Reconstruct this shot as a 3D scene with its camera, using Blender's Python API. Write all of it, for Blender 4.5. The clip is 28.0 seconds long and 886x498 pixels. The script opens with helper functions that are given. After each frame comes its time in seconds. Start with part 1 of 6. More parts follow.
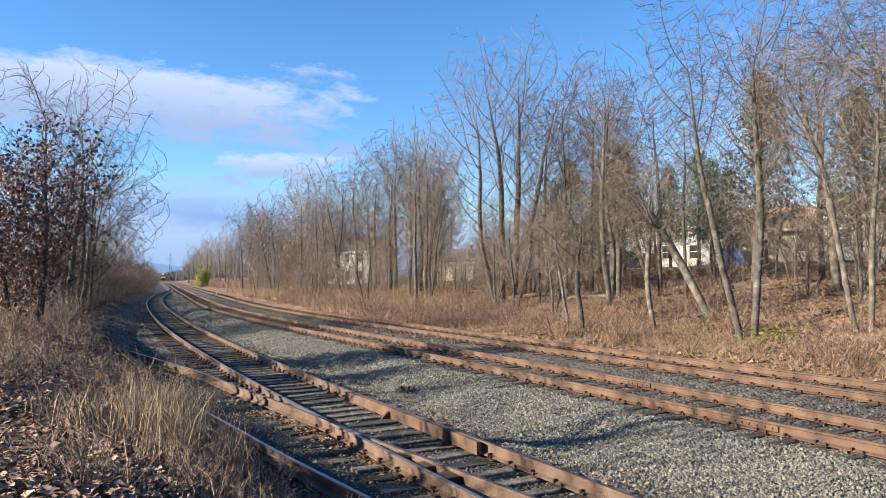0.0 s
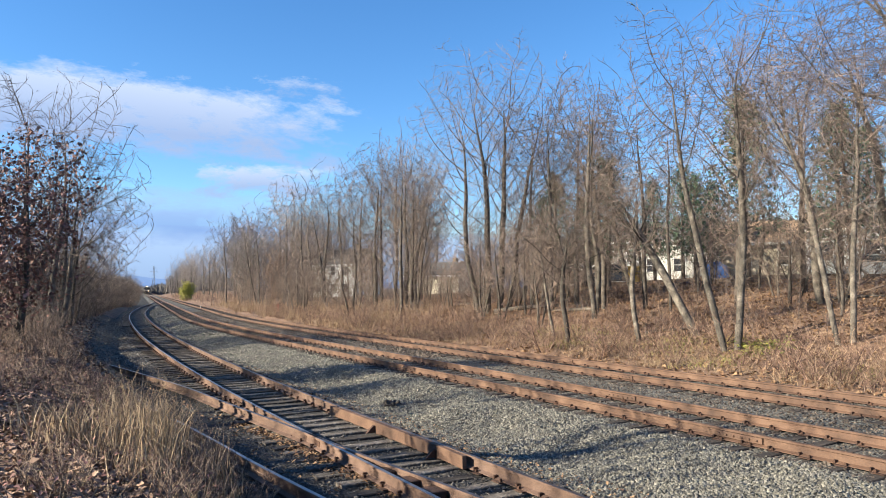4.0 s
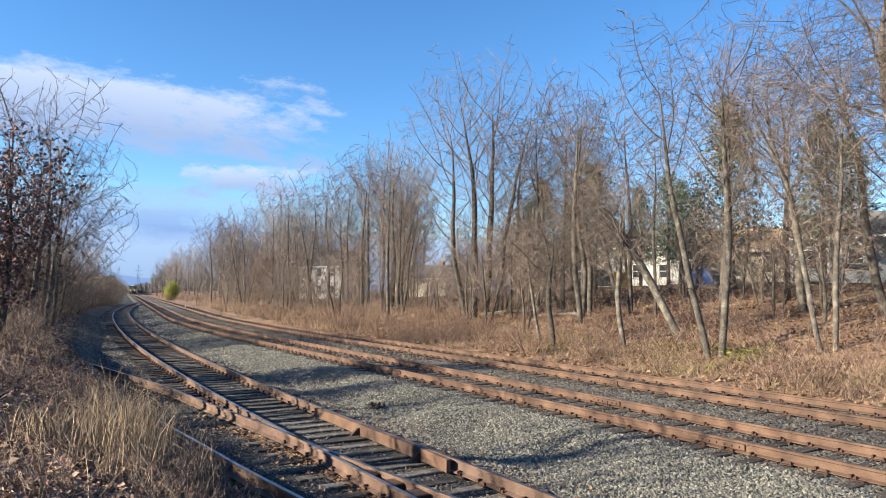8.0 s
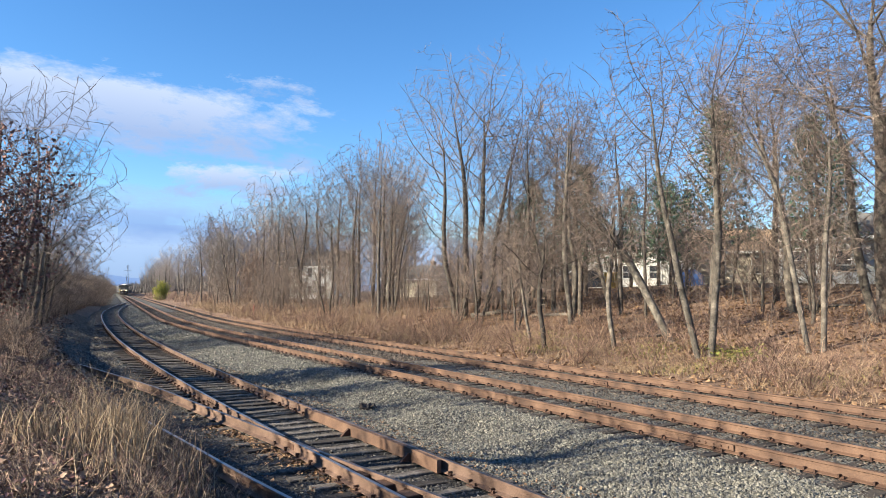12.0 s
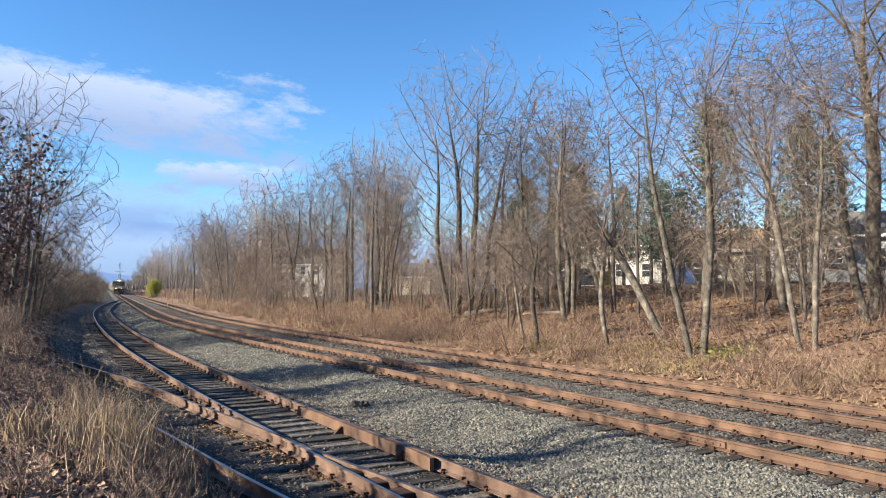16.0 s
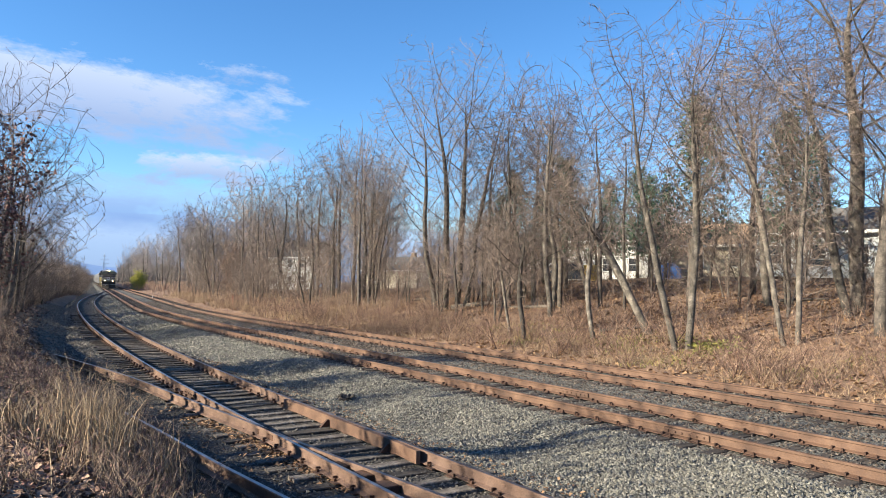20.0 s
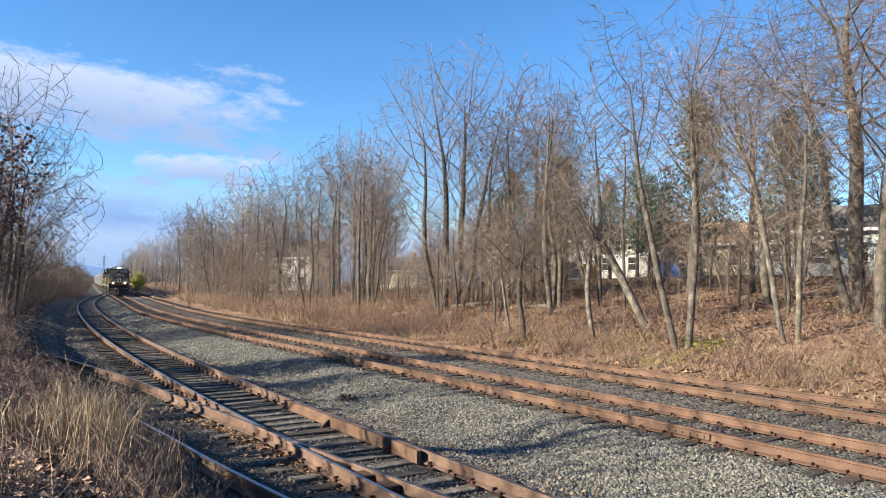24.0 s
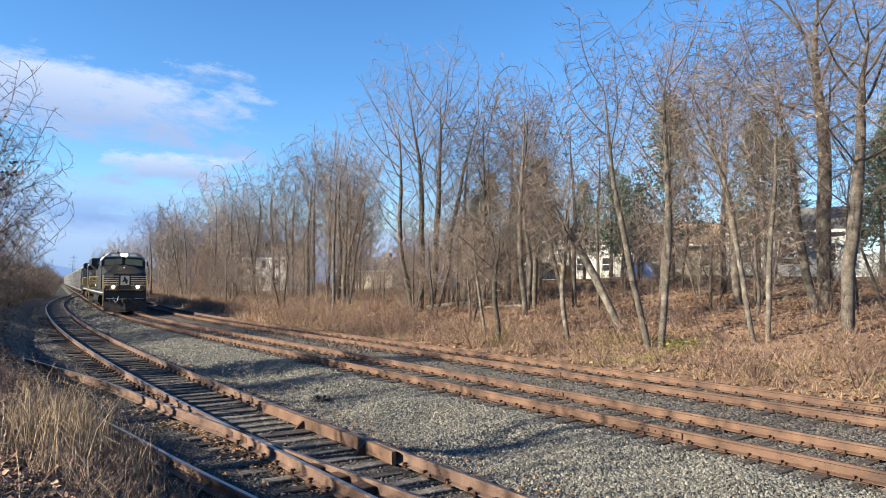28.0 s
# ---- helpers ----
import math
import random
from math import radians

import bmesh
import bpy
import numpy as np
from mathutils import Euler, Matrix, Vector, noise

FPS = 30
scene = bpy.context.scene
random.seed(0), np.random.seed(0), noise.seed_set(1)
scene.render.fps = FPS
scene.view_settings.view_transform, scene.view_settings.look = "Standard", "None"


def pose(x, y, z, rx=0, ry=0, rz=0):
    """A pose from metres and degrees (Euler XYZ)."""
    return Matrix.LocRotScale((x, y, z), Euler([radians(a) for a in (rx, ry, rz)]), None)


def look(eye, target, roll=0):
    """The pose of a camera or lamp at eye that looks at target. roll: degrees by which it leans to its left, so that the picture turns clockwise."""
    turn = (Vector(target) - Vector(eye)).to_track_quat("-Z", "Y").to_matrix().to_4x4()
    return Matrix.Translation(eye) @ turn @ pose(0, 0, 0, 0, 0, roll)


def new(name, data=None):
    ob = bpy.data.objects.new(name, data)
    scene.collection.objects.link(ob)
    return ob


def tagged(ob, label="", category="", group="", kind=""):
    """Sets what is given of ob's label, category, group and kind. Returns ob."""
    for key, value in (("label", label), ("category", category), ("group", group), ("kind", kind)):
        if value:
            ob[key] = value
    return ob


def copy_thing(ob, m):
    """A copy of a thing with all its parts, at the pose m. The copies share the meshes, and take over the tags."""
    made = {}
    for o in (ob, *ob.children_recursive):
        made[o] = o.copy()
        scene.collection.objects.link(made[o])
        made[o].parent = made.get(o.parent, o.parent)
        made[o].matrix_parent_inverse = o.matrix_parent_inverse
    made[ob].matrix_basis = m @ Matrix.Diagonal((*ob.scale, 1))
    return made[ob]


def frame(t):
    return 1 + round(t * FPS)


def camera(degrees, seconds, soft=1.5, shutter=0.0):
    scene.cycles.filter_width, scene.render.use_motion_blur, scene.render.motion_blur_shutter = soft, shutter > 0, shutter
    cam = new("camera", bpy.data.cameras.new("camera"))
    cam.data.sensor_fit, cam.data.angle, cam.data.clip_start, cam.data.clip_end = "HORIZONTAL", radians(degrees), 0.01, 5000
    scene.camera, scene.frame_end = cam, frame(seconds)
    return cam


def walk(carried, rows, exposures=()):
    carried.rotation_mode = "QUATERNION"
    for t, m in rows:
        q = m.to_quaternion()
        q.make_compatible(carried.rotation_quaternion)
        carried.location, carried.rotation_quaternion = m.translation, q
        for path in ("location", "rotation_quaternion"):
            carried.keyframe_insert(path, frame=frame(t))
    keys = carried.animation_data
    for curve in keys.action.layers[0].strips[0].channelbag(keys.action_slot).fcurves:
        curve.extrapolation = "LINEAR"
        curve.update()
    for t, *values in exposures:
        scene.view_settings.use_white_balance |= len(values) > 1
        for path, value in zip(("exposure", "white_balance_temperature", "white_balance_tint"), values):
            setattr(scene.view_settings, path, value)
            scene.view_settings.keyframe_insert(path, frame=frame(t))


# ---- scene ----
# ---- plan -------------------------------------------------------------
# x runs across the tracks (to the far houses), y along them to the bend, z = 0 at the top of the main rails.
EYE = (0.0, 0.0, 2.4)
cam = camera(63.4, 28.0, soft=0.7)
TURNS = [
    (0, 92.071, 0.468, -28.640), (0.5, 92.327, 0.426, -28.585), (1, 92.540, 0.438, -28.533), (1.5, 92.676, 0.456, -28.439),
    (2, 92.812, 0.440, -28.433), (2.5, 92.976, 0.462, -28.479), (3, 93.117, 0.516, -28.713), (3.5, 93.140, 0.547, -29.210),
    (5.5, 92.998, 0.094, -30.893), (6, 93.023, -0.017, -30.821), (6.5, 93.123, -0.107, -30.774), (7, 93.227, -0.150, -30.764),
    (7.5, 93.299, -0.207, -30.786), (8, 93.348, -0.274, -30.851), (8.5, 93.354, -0.326, -30.967), (9, 93.366, -0.442, -31.067),
    (9.5, 93.379, -0.496, -31.136), (10, 93.485, -0.522, -31.182), (10.5, 93.564, -0.498, -31.227), (11, 93.574, -0.436, -31.311),
    (11.5, 93.485, -0.376, -31.487), (12, 93.395, -0.359, -31.576), (12.5, 93.332, -0.423, -31.506), (14.5, 93.285, -0.604, -31.406),
    (15, 93.371, -0.504, -31.561), (15.5, 93.346, -0.431, -31.788), (16, 93.230, -0.445, -32.113), (16.5, 93.092, -0.444, -32.515),
    (17, 93.013, -0.497, -32.892), (17.5, 92.952, -0.586, -33.103), (18, 92.879, -0.652, -33.128), (18.5, 92.801, -0.726, -33.081),
    (19, 92.737, -0.735, -33.089), (19.5, 92.734, -0.716, -33.124), (20, 92.728, -0.717, -33.136), (20.5, 92.762, -0.678, -33.134),
    (21, 92.796, -0.617, -33.106), (21.5, 92.783, -0.593, -33.152), (23.5, 92.735, -0.456, -33.135), (24, 92.711, -0.439, -33.152),
    (24.5, 92.628, -0.445, -33.331), (25, 92.575, -0.409, -33.474), (25.5, 92.546, -0.345, -33.556), (26, 92.587, -0.358, -33.662),
    (26.5, 92.608, -0.362, -33.830), (27, 92.647, -0.361, -34.182), (27.5, 92.679, -0.379, -34.616), (28, 92.764, -0.444, -35.113),
]
walk(cam, [(t, pose(*EYE, rx, ry, rz)) for t, rx, ry, rz in TURNS], [(0.0, 1.86, 5400, 9), (28.0, 1.86, 5400, 9)])

# ---- world, sun -------------------------------------------------------
SUN_AZ, SUN_EL = -77.0, 24.0          # degrees: azimuth from +y towards +x, height
world = bpy.data.worlds.new("sky")
scene.world = world
world.use_nodes = True
wn = world.node_tree.nodes
wn.clear()
sky = wn.new("ShaderNodeTexSky")
sky.sky_type, sky.sun_disc = "NISHITA", False
sky.sun_elevation, sky.sun_rotation = radians(SUN_EL), radians(SUN_AZ)
sky.air_density, sky.dust_density, sky.ozone_density, sky.altitude = 1.0, 0.0, 2.5, 50
wbg, wout = wn.new("ShaderNodeBackground"), wn.new("ShaderNodeOutputWorld")
wbg.inputs["Strength"].default_value = 0.052
whs = wn.new("ShaderNodeHueSaturation")
whs.inputs["Saturation"].default_value = 1.16
world.node_tree.links.new(sky.outputs[0], whs.inputs["Color"])
world.node_tree.links.new(whs.outputs[0], wbg.inputs[0])
world.node_tree.links.new(wbg.outputs[0], wout.inputs[0])
sun_data = bpy.data.lights.new("sun", "SUN")
sun_data.energy, sun_data.angle, sun_data.color = 5.0, radians(0.5), (1.0, 0.79, 0.50)
sun = new("sun", sun_data)
_a, _e = radians(SUN_AZ), radians(SUN_EL)
sun.matrix_world = look((math.sin(_a) * math.cos(_e) * 100, math.cos(_a) * math.cos(_e) * 100, math.sin(_e) * 100), (0, 0, 0))

# ---- materials --------------------------------------------------------


def material(name, stops, scale=4.0, rough=0.85, metal=0.0, bump=0.3, fine=40.0, spread=0.25, mottle=0.5, island=False, coat=0.0):
    """A node material: colour by coarse noise over the stops, darkened and lightened by fine grain, with bump; spread varies it from object to object."""
    m = bpy.data.materials.new(name)
    m.use_nodes = True
    nt = m.node_tree
    n, link = nt.nodes, nt.links.new
    b = n["Principled BSDF"]
    tc = n.new("ShaderNodeTexCoord")
    co = n.new("ShaderNodeTexNoise")
    co.inputs["Scale"].default_value, co.inputs["Detail"].default_value = scale, 6
    fi = n.new("ShaderNodeTexNoise")
    fi.inputs["Scale"].default_value, fi.inputs["Detail"].default_value = fine, 4
    link(tc.outputs["Object"], co.inputs["Vector"])
    link(tc.outputs["Object"], fi.inputs["Vector"])
    ramp = n.new("ShaderNodeValToRGB")
    els = ramp.color_ramp.elements
    while len(els) < len(stops):
        els.new(0.5)
    for i, c in enumerate(stops):
        els[i].position = 0.3 + 0.4 * i / max(1, len(stops) - 1)
        els[i].color = (c[0] * 0.7, c[1] * 0.7, c[2] * 0.7, 1)
    if island:
        geo = n.new("ShaderNodeNewGeometry")
        mixf = n.new("ShaderNodeMath")
        mixf.operation = "MULTIPLY_ADD"
        mixf.inputs[1].default_value = 0.7
        sub = n.new("ShaderNodeMath")
        sub.operation = "MULTIPLY_ADD"
        sub.inputs[1].default_value, sub.inputs[2].default_value = 0.4, -0.05
        link(co.outputs["Fac"], sub.inputs[0])
        link(geo.outputs["Random Per Island"], mixf.inputs[0])
        link(sub.outputs[0], mixf.inputs[2])
        link(mixf.outputs[0], ramp.inputs["Fac"])
    else:
        link(co.outputs["Fac"], ramp.inputs["Fac"])
    info = n.new("ShaderNodeObjectInfo")
    rnd = n.new("ShaderNodeMapRange")
    rnd.inputs["To Min"].default_value, rnd.inputs["To Max"].default_value = 1 - spread, 1 + spread
    link(info.outputs["Random"], rnd.inputs["Value"])
    gr = n.new("ShaderNodeMapRange")
    gr.inputs["From Min"].default_value, gr.inputs["From Max"].default_value = 0.3, 0.7
    gr.inputs["To Min"].default_value, gr.inputs["To Max"].default_value = 1 - mottle * 0.6, 1 + mottle * 0.6
    link(fi.outputs["Fac"], gr.inputs["Value"])
    mul = n.new("ShaderNodeMath")
    mul.operation = "MULTIPLY"
    link(rnd.outputs[0], mul.inputs[0])
    link(gr.outputs[0], mul.inputs[1])
    hsv = n.new("ShaderNodeHueSaturation")
    link(ramp.outputs["Color"], hsv.inputs["Color"])
    link(mul.outputs[0], hsv.inputs["Value"])
    link(hsv.outputs["Color"], b.inputs["Base Color"])
    b.inputs["Roughness"].default_value, b.inputs["Metallic"].default_value = rough, metal
    b.inputs["Coat Weight"].default_value = coat
    if bump:
        bp = n.new("ShaderNodeBump")
        bp.inputs["Strength"].default_value, bp.inputs["Distance"].default_value = bump, 0.02
        link(fi.outputs["Fac"], bp.inputs["Height"])
        link(bp.outputs["Normal"], b.inputs["Normal"])
    return m


def glow(name, colour, strength):
    m = bpy.data.materials.new(name)
    m.use_nodes = True
    b = m.node_tree.nodes["Principled BSDF"]
    b.inputs["Base Color"].default_value = (*colour, 1)
    b.inputs["Emission Color"].default_value, b.inputs["Emission Strength"].default_value = (*colour, 1), strength
    return m


def stone_bed(name, lo, hi):
    """Ballast as seen from afar: pale angular stones by Voronoi cells with dark gaps."""
    m = bpy.data.materials.new(name)
    m.use_nodes = True
    nt = m.node_tree
    n, link = nt.nodes, nt.links.new
    b = n["Principled BSDF"]
    tc = n.new("ShaderNodeTexCoord")
    v = n.new("ShaderNodeTexVoronoi")
    v.inputs["Scale"].default_value = 21
    big = n.new("ShaderNodeTexNoise")
    big.inputs["Scale"].default_value, big.inputs["Detail"].default_value = 0.5, 5
    link(tc.outputs["Object"], v.inputs["Vector"])
    link(tc.outputs["Object"], big.inputs["Vector"])
    hs = n.new("ShaderNodeSeparateColor")
    link(v.outputs["Color"], hs.inputs[0])
    ramp = n.new("ShaderNodeValToRGB")
    ramp.color_ramp.elements[0].color, ramp.color_ramp.elements[1].color = lo, hi
    link(hs.outputs[0], ramp.inputs["Fac"])
    gap = n.new("ShaderNodeMapRange")
    gap.inputs["From Min"].default_value, gap.inputs["From Max"].default_value = 0.25, 0.75
    gap.inputs["To Min"].default_value, gap.inputs["To Max"].default_value = 1.0, 0.3
    link(v.outputs["Distance"], gap.inputs["Value"])
    st = n.new("ShaderNodeMapRange")
    st.inputs["From Min"].default_value, st.inputs["From Max"].default_value = 0.3, 0.7
    st.inputs["To Min"].default_value, st.inputs["To Max"].default_value = 0.75, 1.2
    link(big.outputs["Fac"], st.inputs["Value"])
    mul = n.new("ShaderNodeMath")
    mul.operation = "MULTIPLY"
    link(gap.outputs[0], mul.inputs[0])
    link(st.outputs[0], mul.inputs[1])
    hsv = n.new("ShaderNodeHueSaturation")
    link(ramp.outputs["Color"], hsv.inputs["Color"])
    link(mul.outputs[0], hsv.inputs["Value"])
    link(hsv.outputs["Color"], b.inputs["Base Color"])
    b.inputs["Roughness"].default_value = 0.9
    bp = n.new("ShaderNodeBump")
    bp.invert = True
    bp.inputs["Strength"].default_value, bp.inputs["Distance"].default_value = 0.8, 0.04
    link(v.outputs["Distance"], bp.inputs["Height"])
    link(bp.outputs["Normal"], b.inputs["Normal"])
    return m


LITTER = material("leaf_litter_ground", [(0.07, 0.042, 0.026), (0.18, 0.108, 0.066), (0.29, 0.19, 0.12)], 0.8, 0.95, bump=0.9, fine=14, mottle=0.9)
STONE_BED = stone_bed("ballast_bed", (0.075, 0.072, 0.062, 1), (0.20, 0.19, 0.163, 1))
CINDER_BED = stone_bed("cinder_bed", (0.014, 0.0125, 0.011, 1), (0.062, 0.056, 0.049, 1))
STONE = material("ballast_stone", [(0.12, 0.114, 0.094), (0.195, 0.185, 0.154), (0.28, 0.265, 0.222)], 0.9, 0.9, bump=0.4, fine=60, island=True)
RUSTY_STONE = material("rust_stained_stone", [(0.042, 0.031, 0.024), (0.093, 0.071, 0.055), (0.165, 0.134, 0.107)], 0.9, 0.9, bump=0.4, fine=60, island=True)
SPOIL_STONE = material("spoil_stone", [(0.075, 0.068, 0.06), (0.135, 0.123, 0.108), (0.21, 0.195, 0.172)], 0.9, 0.9, bump=0.4, fine=60, island=True)
DARK_STONE = material("cinder_stone", [(0.033, 0.029, 0.026), (0.072, 0.065, 0.058), (0.15, 0.137, 0.12)], 0.9, 0.9, bump=0.4, fine=60, island=True)
RUST = material("rusty_rail_steel", [(0.062, 0.034, 0.022), (0.128, 0.071, 0.044), (0.195, 0.116, 0.073)], 2.2, 0.75, 0.15, 0.35, 55, 0.08, 0.35)
RUST_OLD = material("dull_old_rail_rust", [(0.085, 0.05, 0.036), (0.15, 0.092, 0.066), (0.22, 0.145, 0.108)], 2.2, 0.8, 0.15, 0.4, 55, 0.08, 0.4)
RUST_DARK = material("dark_rust_iron", [(0.045, 0.025, 0.018), (0.10, 0.05, 0.03)], 6, 0.85, 0.2, 0.4, 60, 0.2)
WORN = material("worn_railhead", [(0.16, 0.12, 0.10), (0.26, 0.22, 0.20)], 3, 0.42, 0.8, 0.1, 60, 0.1, 0.3)
POLISHED = material("polished_railhead", [(0.30, 0.29, 0.29), (0.42, 0.41, 0.41)], 3, 0.4, 0.8, 0.05, 60, 0.05, 0.2)
TIE_OLD = material("weathered_tie_wood", [(0.055, 0.045, 0.037), (0.13, 0.11, 0.092), (0.23, 0.20, 0.17)], 5, 0.92, bump=0.8, fine=28, spread=0.35, mottle=0.8)
TIE_DARK = material("creosote_tie_wood", [(0.028, 0.022, 0.018), (0.06, 0.047, 0.038)], 5, 0.9, bump=0.7, fine=30, spread=0.3)
BARK = material("grey_bark", [(0.055, 0.047, 0.039), (0.13, 0.112, 0.092), (0.26, 0.226, 0.186)], 3.0, 0.95, bump=0.8, fine=18, spread=0.4, mottle=0.6)
BARK_DARK = material("dark_bark", [(0.04, 0.033, 0.028), (0.10, 0.084, 0.069), (0.18, 0.154, 0.128)], 3.0, 0.95, bump=0.8, fine=18, spread=0.4, mottle=0.6)
TWIG = material("bare_twigs", [(0.095, 0.071, 0.058), (0.32, 0.245, 0.20)], 0.9, 0.9, bump=0, fine=6, spread=0.45)
# paler and greyer than the near twigs: aerial haze put into the colour
HAZY_TWIG = material("hazy_far_twigs", [(0.18, 0.152, 0.138), (0.35, 0.298, 0.268)], 0.3, 0.9, bump=0, fine=3, spread=0.5)
# darker copy of the twigs; the left trees' backlit shade is in its colour
TWIG_DARK = material("dark_backlit_twigs", [(0.085, 0.063, 0.054), (0.175, 0.134, 0.112)], 0.7, 0.9, bump=0, fine=6, spread=0.2)
OAK_LEAF = material("dry_oak_leaves", [(0.07, 0.03, 0.025), (0.16, 0.07, 0.056), (0.32, 0.17, 0.135)], 1.2, 0.75, bump=0, fine=9, island=True)
TAN_LEAF = material("tan_dead_leaves", [(0.13, 0.07, 0.035), (0.24, 0.14, 0.07), (0.33, 0.21, 0.11)], 1.2, 0.8, bump=0, fine=9, island=True)
BEECH_LEAF = material("tan_beech_leaves", [(0.13, 0.08, 0.056), (0.23, 0.15, 0.105), (0.34, 0.235, 0.17)], 1.2, 0.8, bump=0, fine=9, island=True)
PINE = material("pine_needles", [(0.025, 0.05, 0.028), (0.055, 0.105, 0.058), (0.10, 0.165, 0.095)], 1.0, 0.8, bump=0, fine=9, island=True)
YELLOW_LEAF = material("yellow_green_leaves", [(0.26, 0.27, 0.02), (0.40, 0.40, 0.04), (0.52, 0.48, 0.08)], 1.0, 0.7, bump=0, fine=9, island=True)
GREEN_LEAF = material("green_ivy_leaves", [(0.12, 0.15, 0.02), (0.26, 0.27, 0.04), (0.40, 0.37, 0.08)], 1.0, 0.7, bump=0, fine=9, island=True)
DRY_GRASS = material("dry_grass", [(0.18, 0.12, 0.07), (0.31, 0.22, 0.13), (0.44, 0.335, 0.21)], 0.8, 0.85, bump=0, fine=9, island=True)
BRUSH = material("reddish_brush_stems", [(0.085, 0.046, 0.036), (0.23, 0.137, 0.10), (0.40, 0.285, 0.20)], 0.5, 0.9, bump=0, fine=9, island=True)
THICKET = material("grey_brown_thicket", [(0.08, 0.057, 0.047), (0.18, 0.133, 0.108), (0.33, 0.252, 0.205)], 0.6, 0.9, bump=0, fine=9, island=True)
WEED = material("dead_weed_stems", [(0.05, 0.030, 0.025), (0.15, 0.095, 0.073), (0.38, 0.28, 0.20)], 0.7, 0.9, bump=0, fine=9, island=True)

# ---- mesh helpers -----------------------------------------------------


def mesh_of(name, verts, faces, mats, idx=None, smooth=False):
    me = bpy.data.meshes.new(name)
    me.from_pydata([tuple(v) for v in verts] if not isinstance(verts, np.ndarray) else verts.tolist(), [], faces if not isinstance(faces, np.ndarray) else faces.tolist())
    for m in (mats if isinstance(mats, (list, tuple)) else [mats]):
        me.materials.append(m)
    if idx is not None:
        me.polygons.foreach_set("material_index", idx)
    if smooth:
        me.polygons.foreach_set("use_smooth", [True] * len(me.polygons))
    me.update()
    return me


class Geo:
    """Collects vertices and faces of one mesh."""

    def __init__(self):
        self.v, self.f = [], []

    def add(self, verts, faces):
        k = len(self.v)
        self.v += [tuple(p) for p in verts]
        self.f += [tuple(i + k for i in q) for q in faces]
        return self

    def box(self, cx, cy, cz, sx, sy, sz, b=0.0):
        """A box by centre and size with chamfered edges."""
        x, y, z = sx / 2, sy / 2, sz / 2
        b = min(b, x * 0.49, y * 0.49, z * 0.49)
        if b <= 0:
            vs = [(cx + i * x, cy + j * y, cz + k * z) for i in (-1, 1) for j in (-1, 1) for k in (-1, 1)]
            return self.add(vs, [(0, 1, 3, 2), (4, 6, 7, 5), (0, 4, 5, 1), (2, 3, 7, 6), (0, 2, 6, 4), (1, 5, 7, 3)])
        bm = bmesh.new()
        bmesh.ops.create_cube(bm, size=1, matrix=Matrix.Translation((cx, cy, cz)) @ Matrix.Diagonal((sx, sy, sz, 1)))
        bmesh.ops.bevel(bm, geom=bm.edges[:], offset=b, segments=1, affect="EDGES")
        bm.verts.index_update()
        self.add([tuple(v.co) for v in bm.verts], [tuple(v.index for v in f.verts) for f in bm.faces])
        bm.free()
        return self

    def tube(self, pts, radii, sides=6, cap=True):
        """A round bar along pts."""
        pts = [Vector(p) for p in pts]
        if not hasattr(radii, "__len__"):
            radii = [radii] * len(pts)
        rings, k = [], len(self.v)
        u = None
        for i, p in enumerate(pts):
            d = (pts[min(i + 1, len(pts) - 1)] - pts[max(i - 1, 0)]).normalized()
            if u is None:
                u = d.orthogonal().normalized()
            u = (u - d * u.dot(d)).normalized()
            w = d.cross(u)
            for s in range(sides):
                a = 2 * math.pi * s / sides
                self.v.append(tuple(p + (u * math.cos(a) + w * math.sin(a)) * radii[i]))
        for i in range(len(pts) - 1):
            for s in range(sides):
                a, b = k + i * sides + s, k + i * sides + (s + 1) % sides
                self.f.append((a, b, b + sides, a + sides))
        if cap:
            self.f.append(tuple(k + s for s in range(sides))[::-1])
            self.f.append(tuple(k + (len(pts) - 1) * sides + s for s in range(sides)))
        return self

    def prism(self, poly, a, b, axis="y"):
        """A flat outline, given counter-clockwise in the plane square to the axis, drawn out from a to b."""
        n = len(poly)
        put = {"x": lambda p, h: (h, p[0], p[1]), "y": lambda p, h: (p[0], h, p[1]), "z": lambda p, h: (p[0], p[1], h)}[axis]
        vs = [put(p, a) for p in poly] + [put(p, b) for p in poly]
        return self.add(vs, [tuple(range(n))[::-1], tuple(range(n, 2 * n))] + [(i, (i + 1) % n, n + (i + 1) % n, n + i) for i in range(n)])

    def mesh(self, name, mats, smooth=False):
        return mesh_of(name, self.v, self.f, mats, smooth=smooth)


def part(name, geo, mat, parent=None, label="", smooth=False, m=None):
    """Links geo (a Geo or a mesh) as one object under a thing or part."""
    me = geo.mesh(name, mat, smooth) if isinstance(geo, Geo) else geo
    ob = new(name, me)
    if parent is not None:
        ob.parent = parent
    if m is not None:
        ob.matrix_basis = m
    return tagged(ob, label)


def thing(name, label, category, group="", kind="", m=None):
    ob = new(name)
    if m is not None:
        ob.matrix_basis = m
    return tagged(ob, label, category, group, kind)


# ---- plan of the tracks and the ground --------------------------------


def smooth01(s):
    s = np.clip(s, 0, 1)
    return s * s * (3 - 2 * s)


def bend(y):
    """How far the main line has swung to +x at y."""
    s = np.clip((np.asarray(y, float) - 30) / 48, 0, 1)
    return 5.76 * (s ** 3 - s ** 4 / 2) + 0.12 * np.maximum(np.asarray(y, float) - 78, 0)


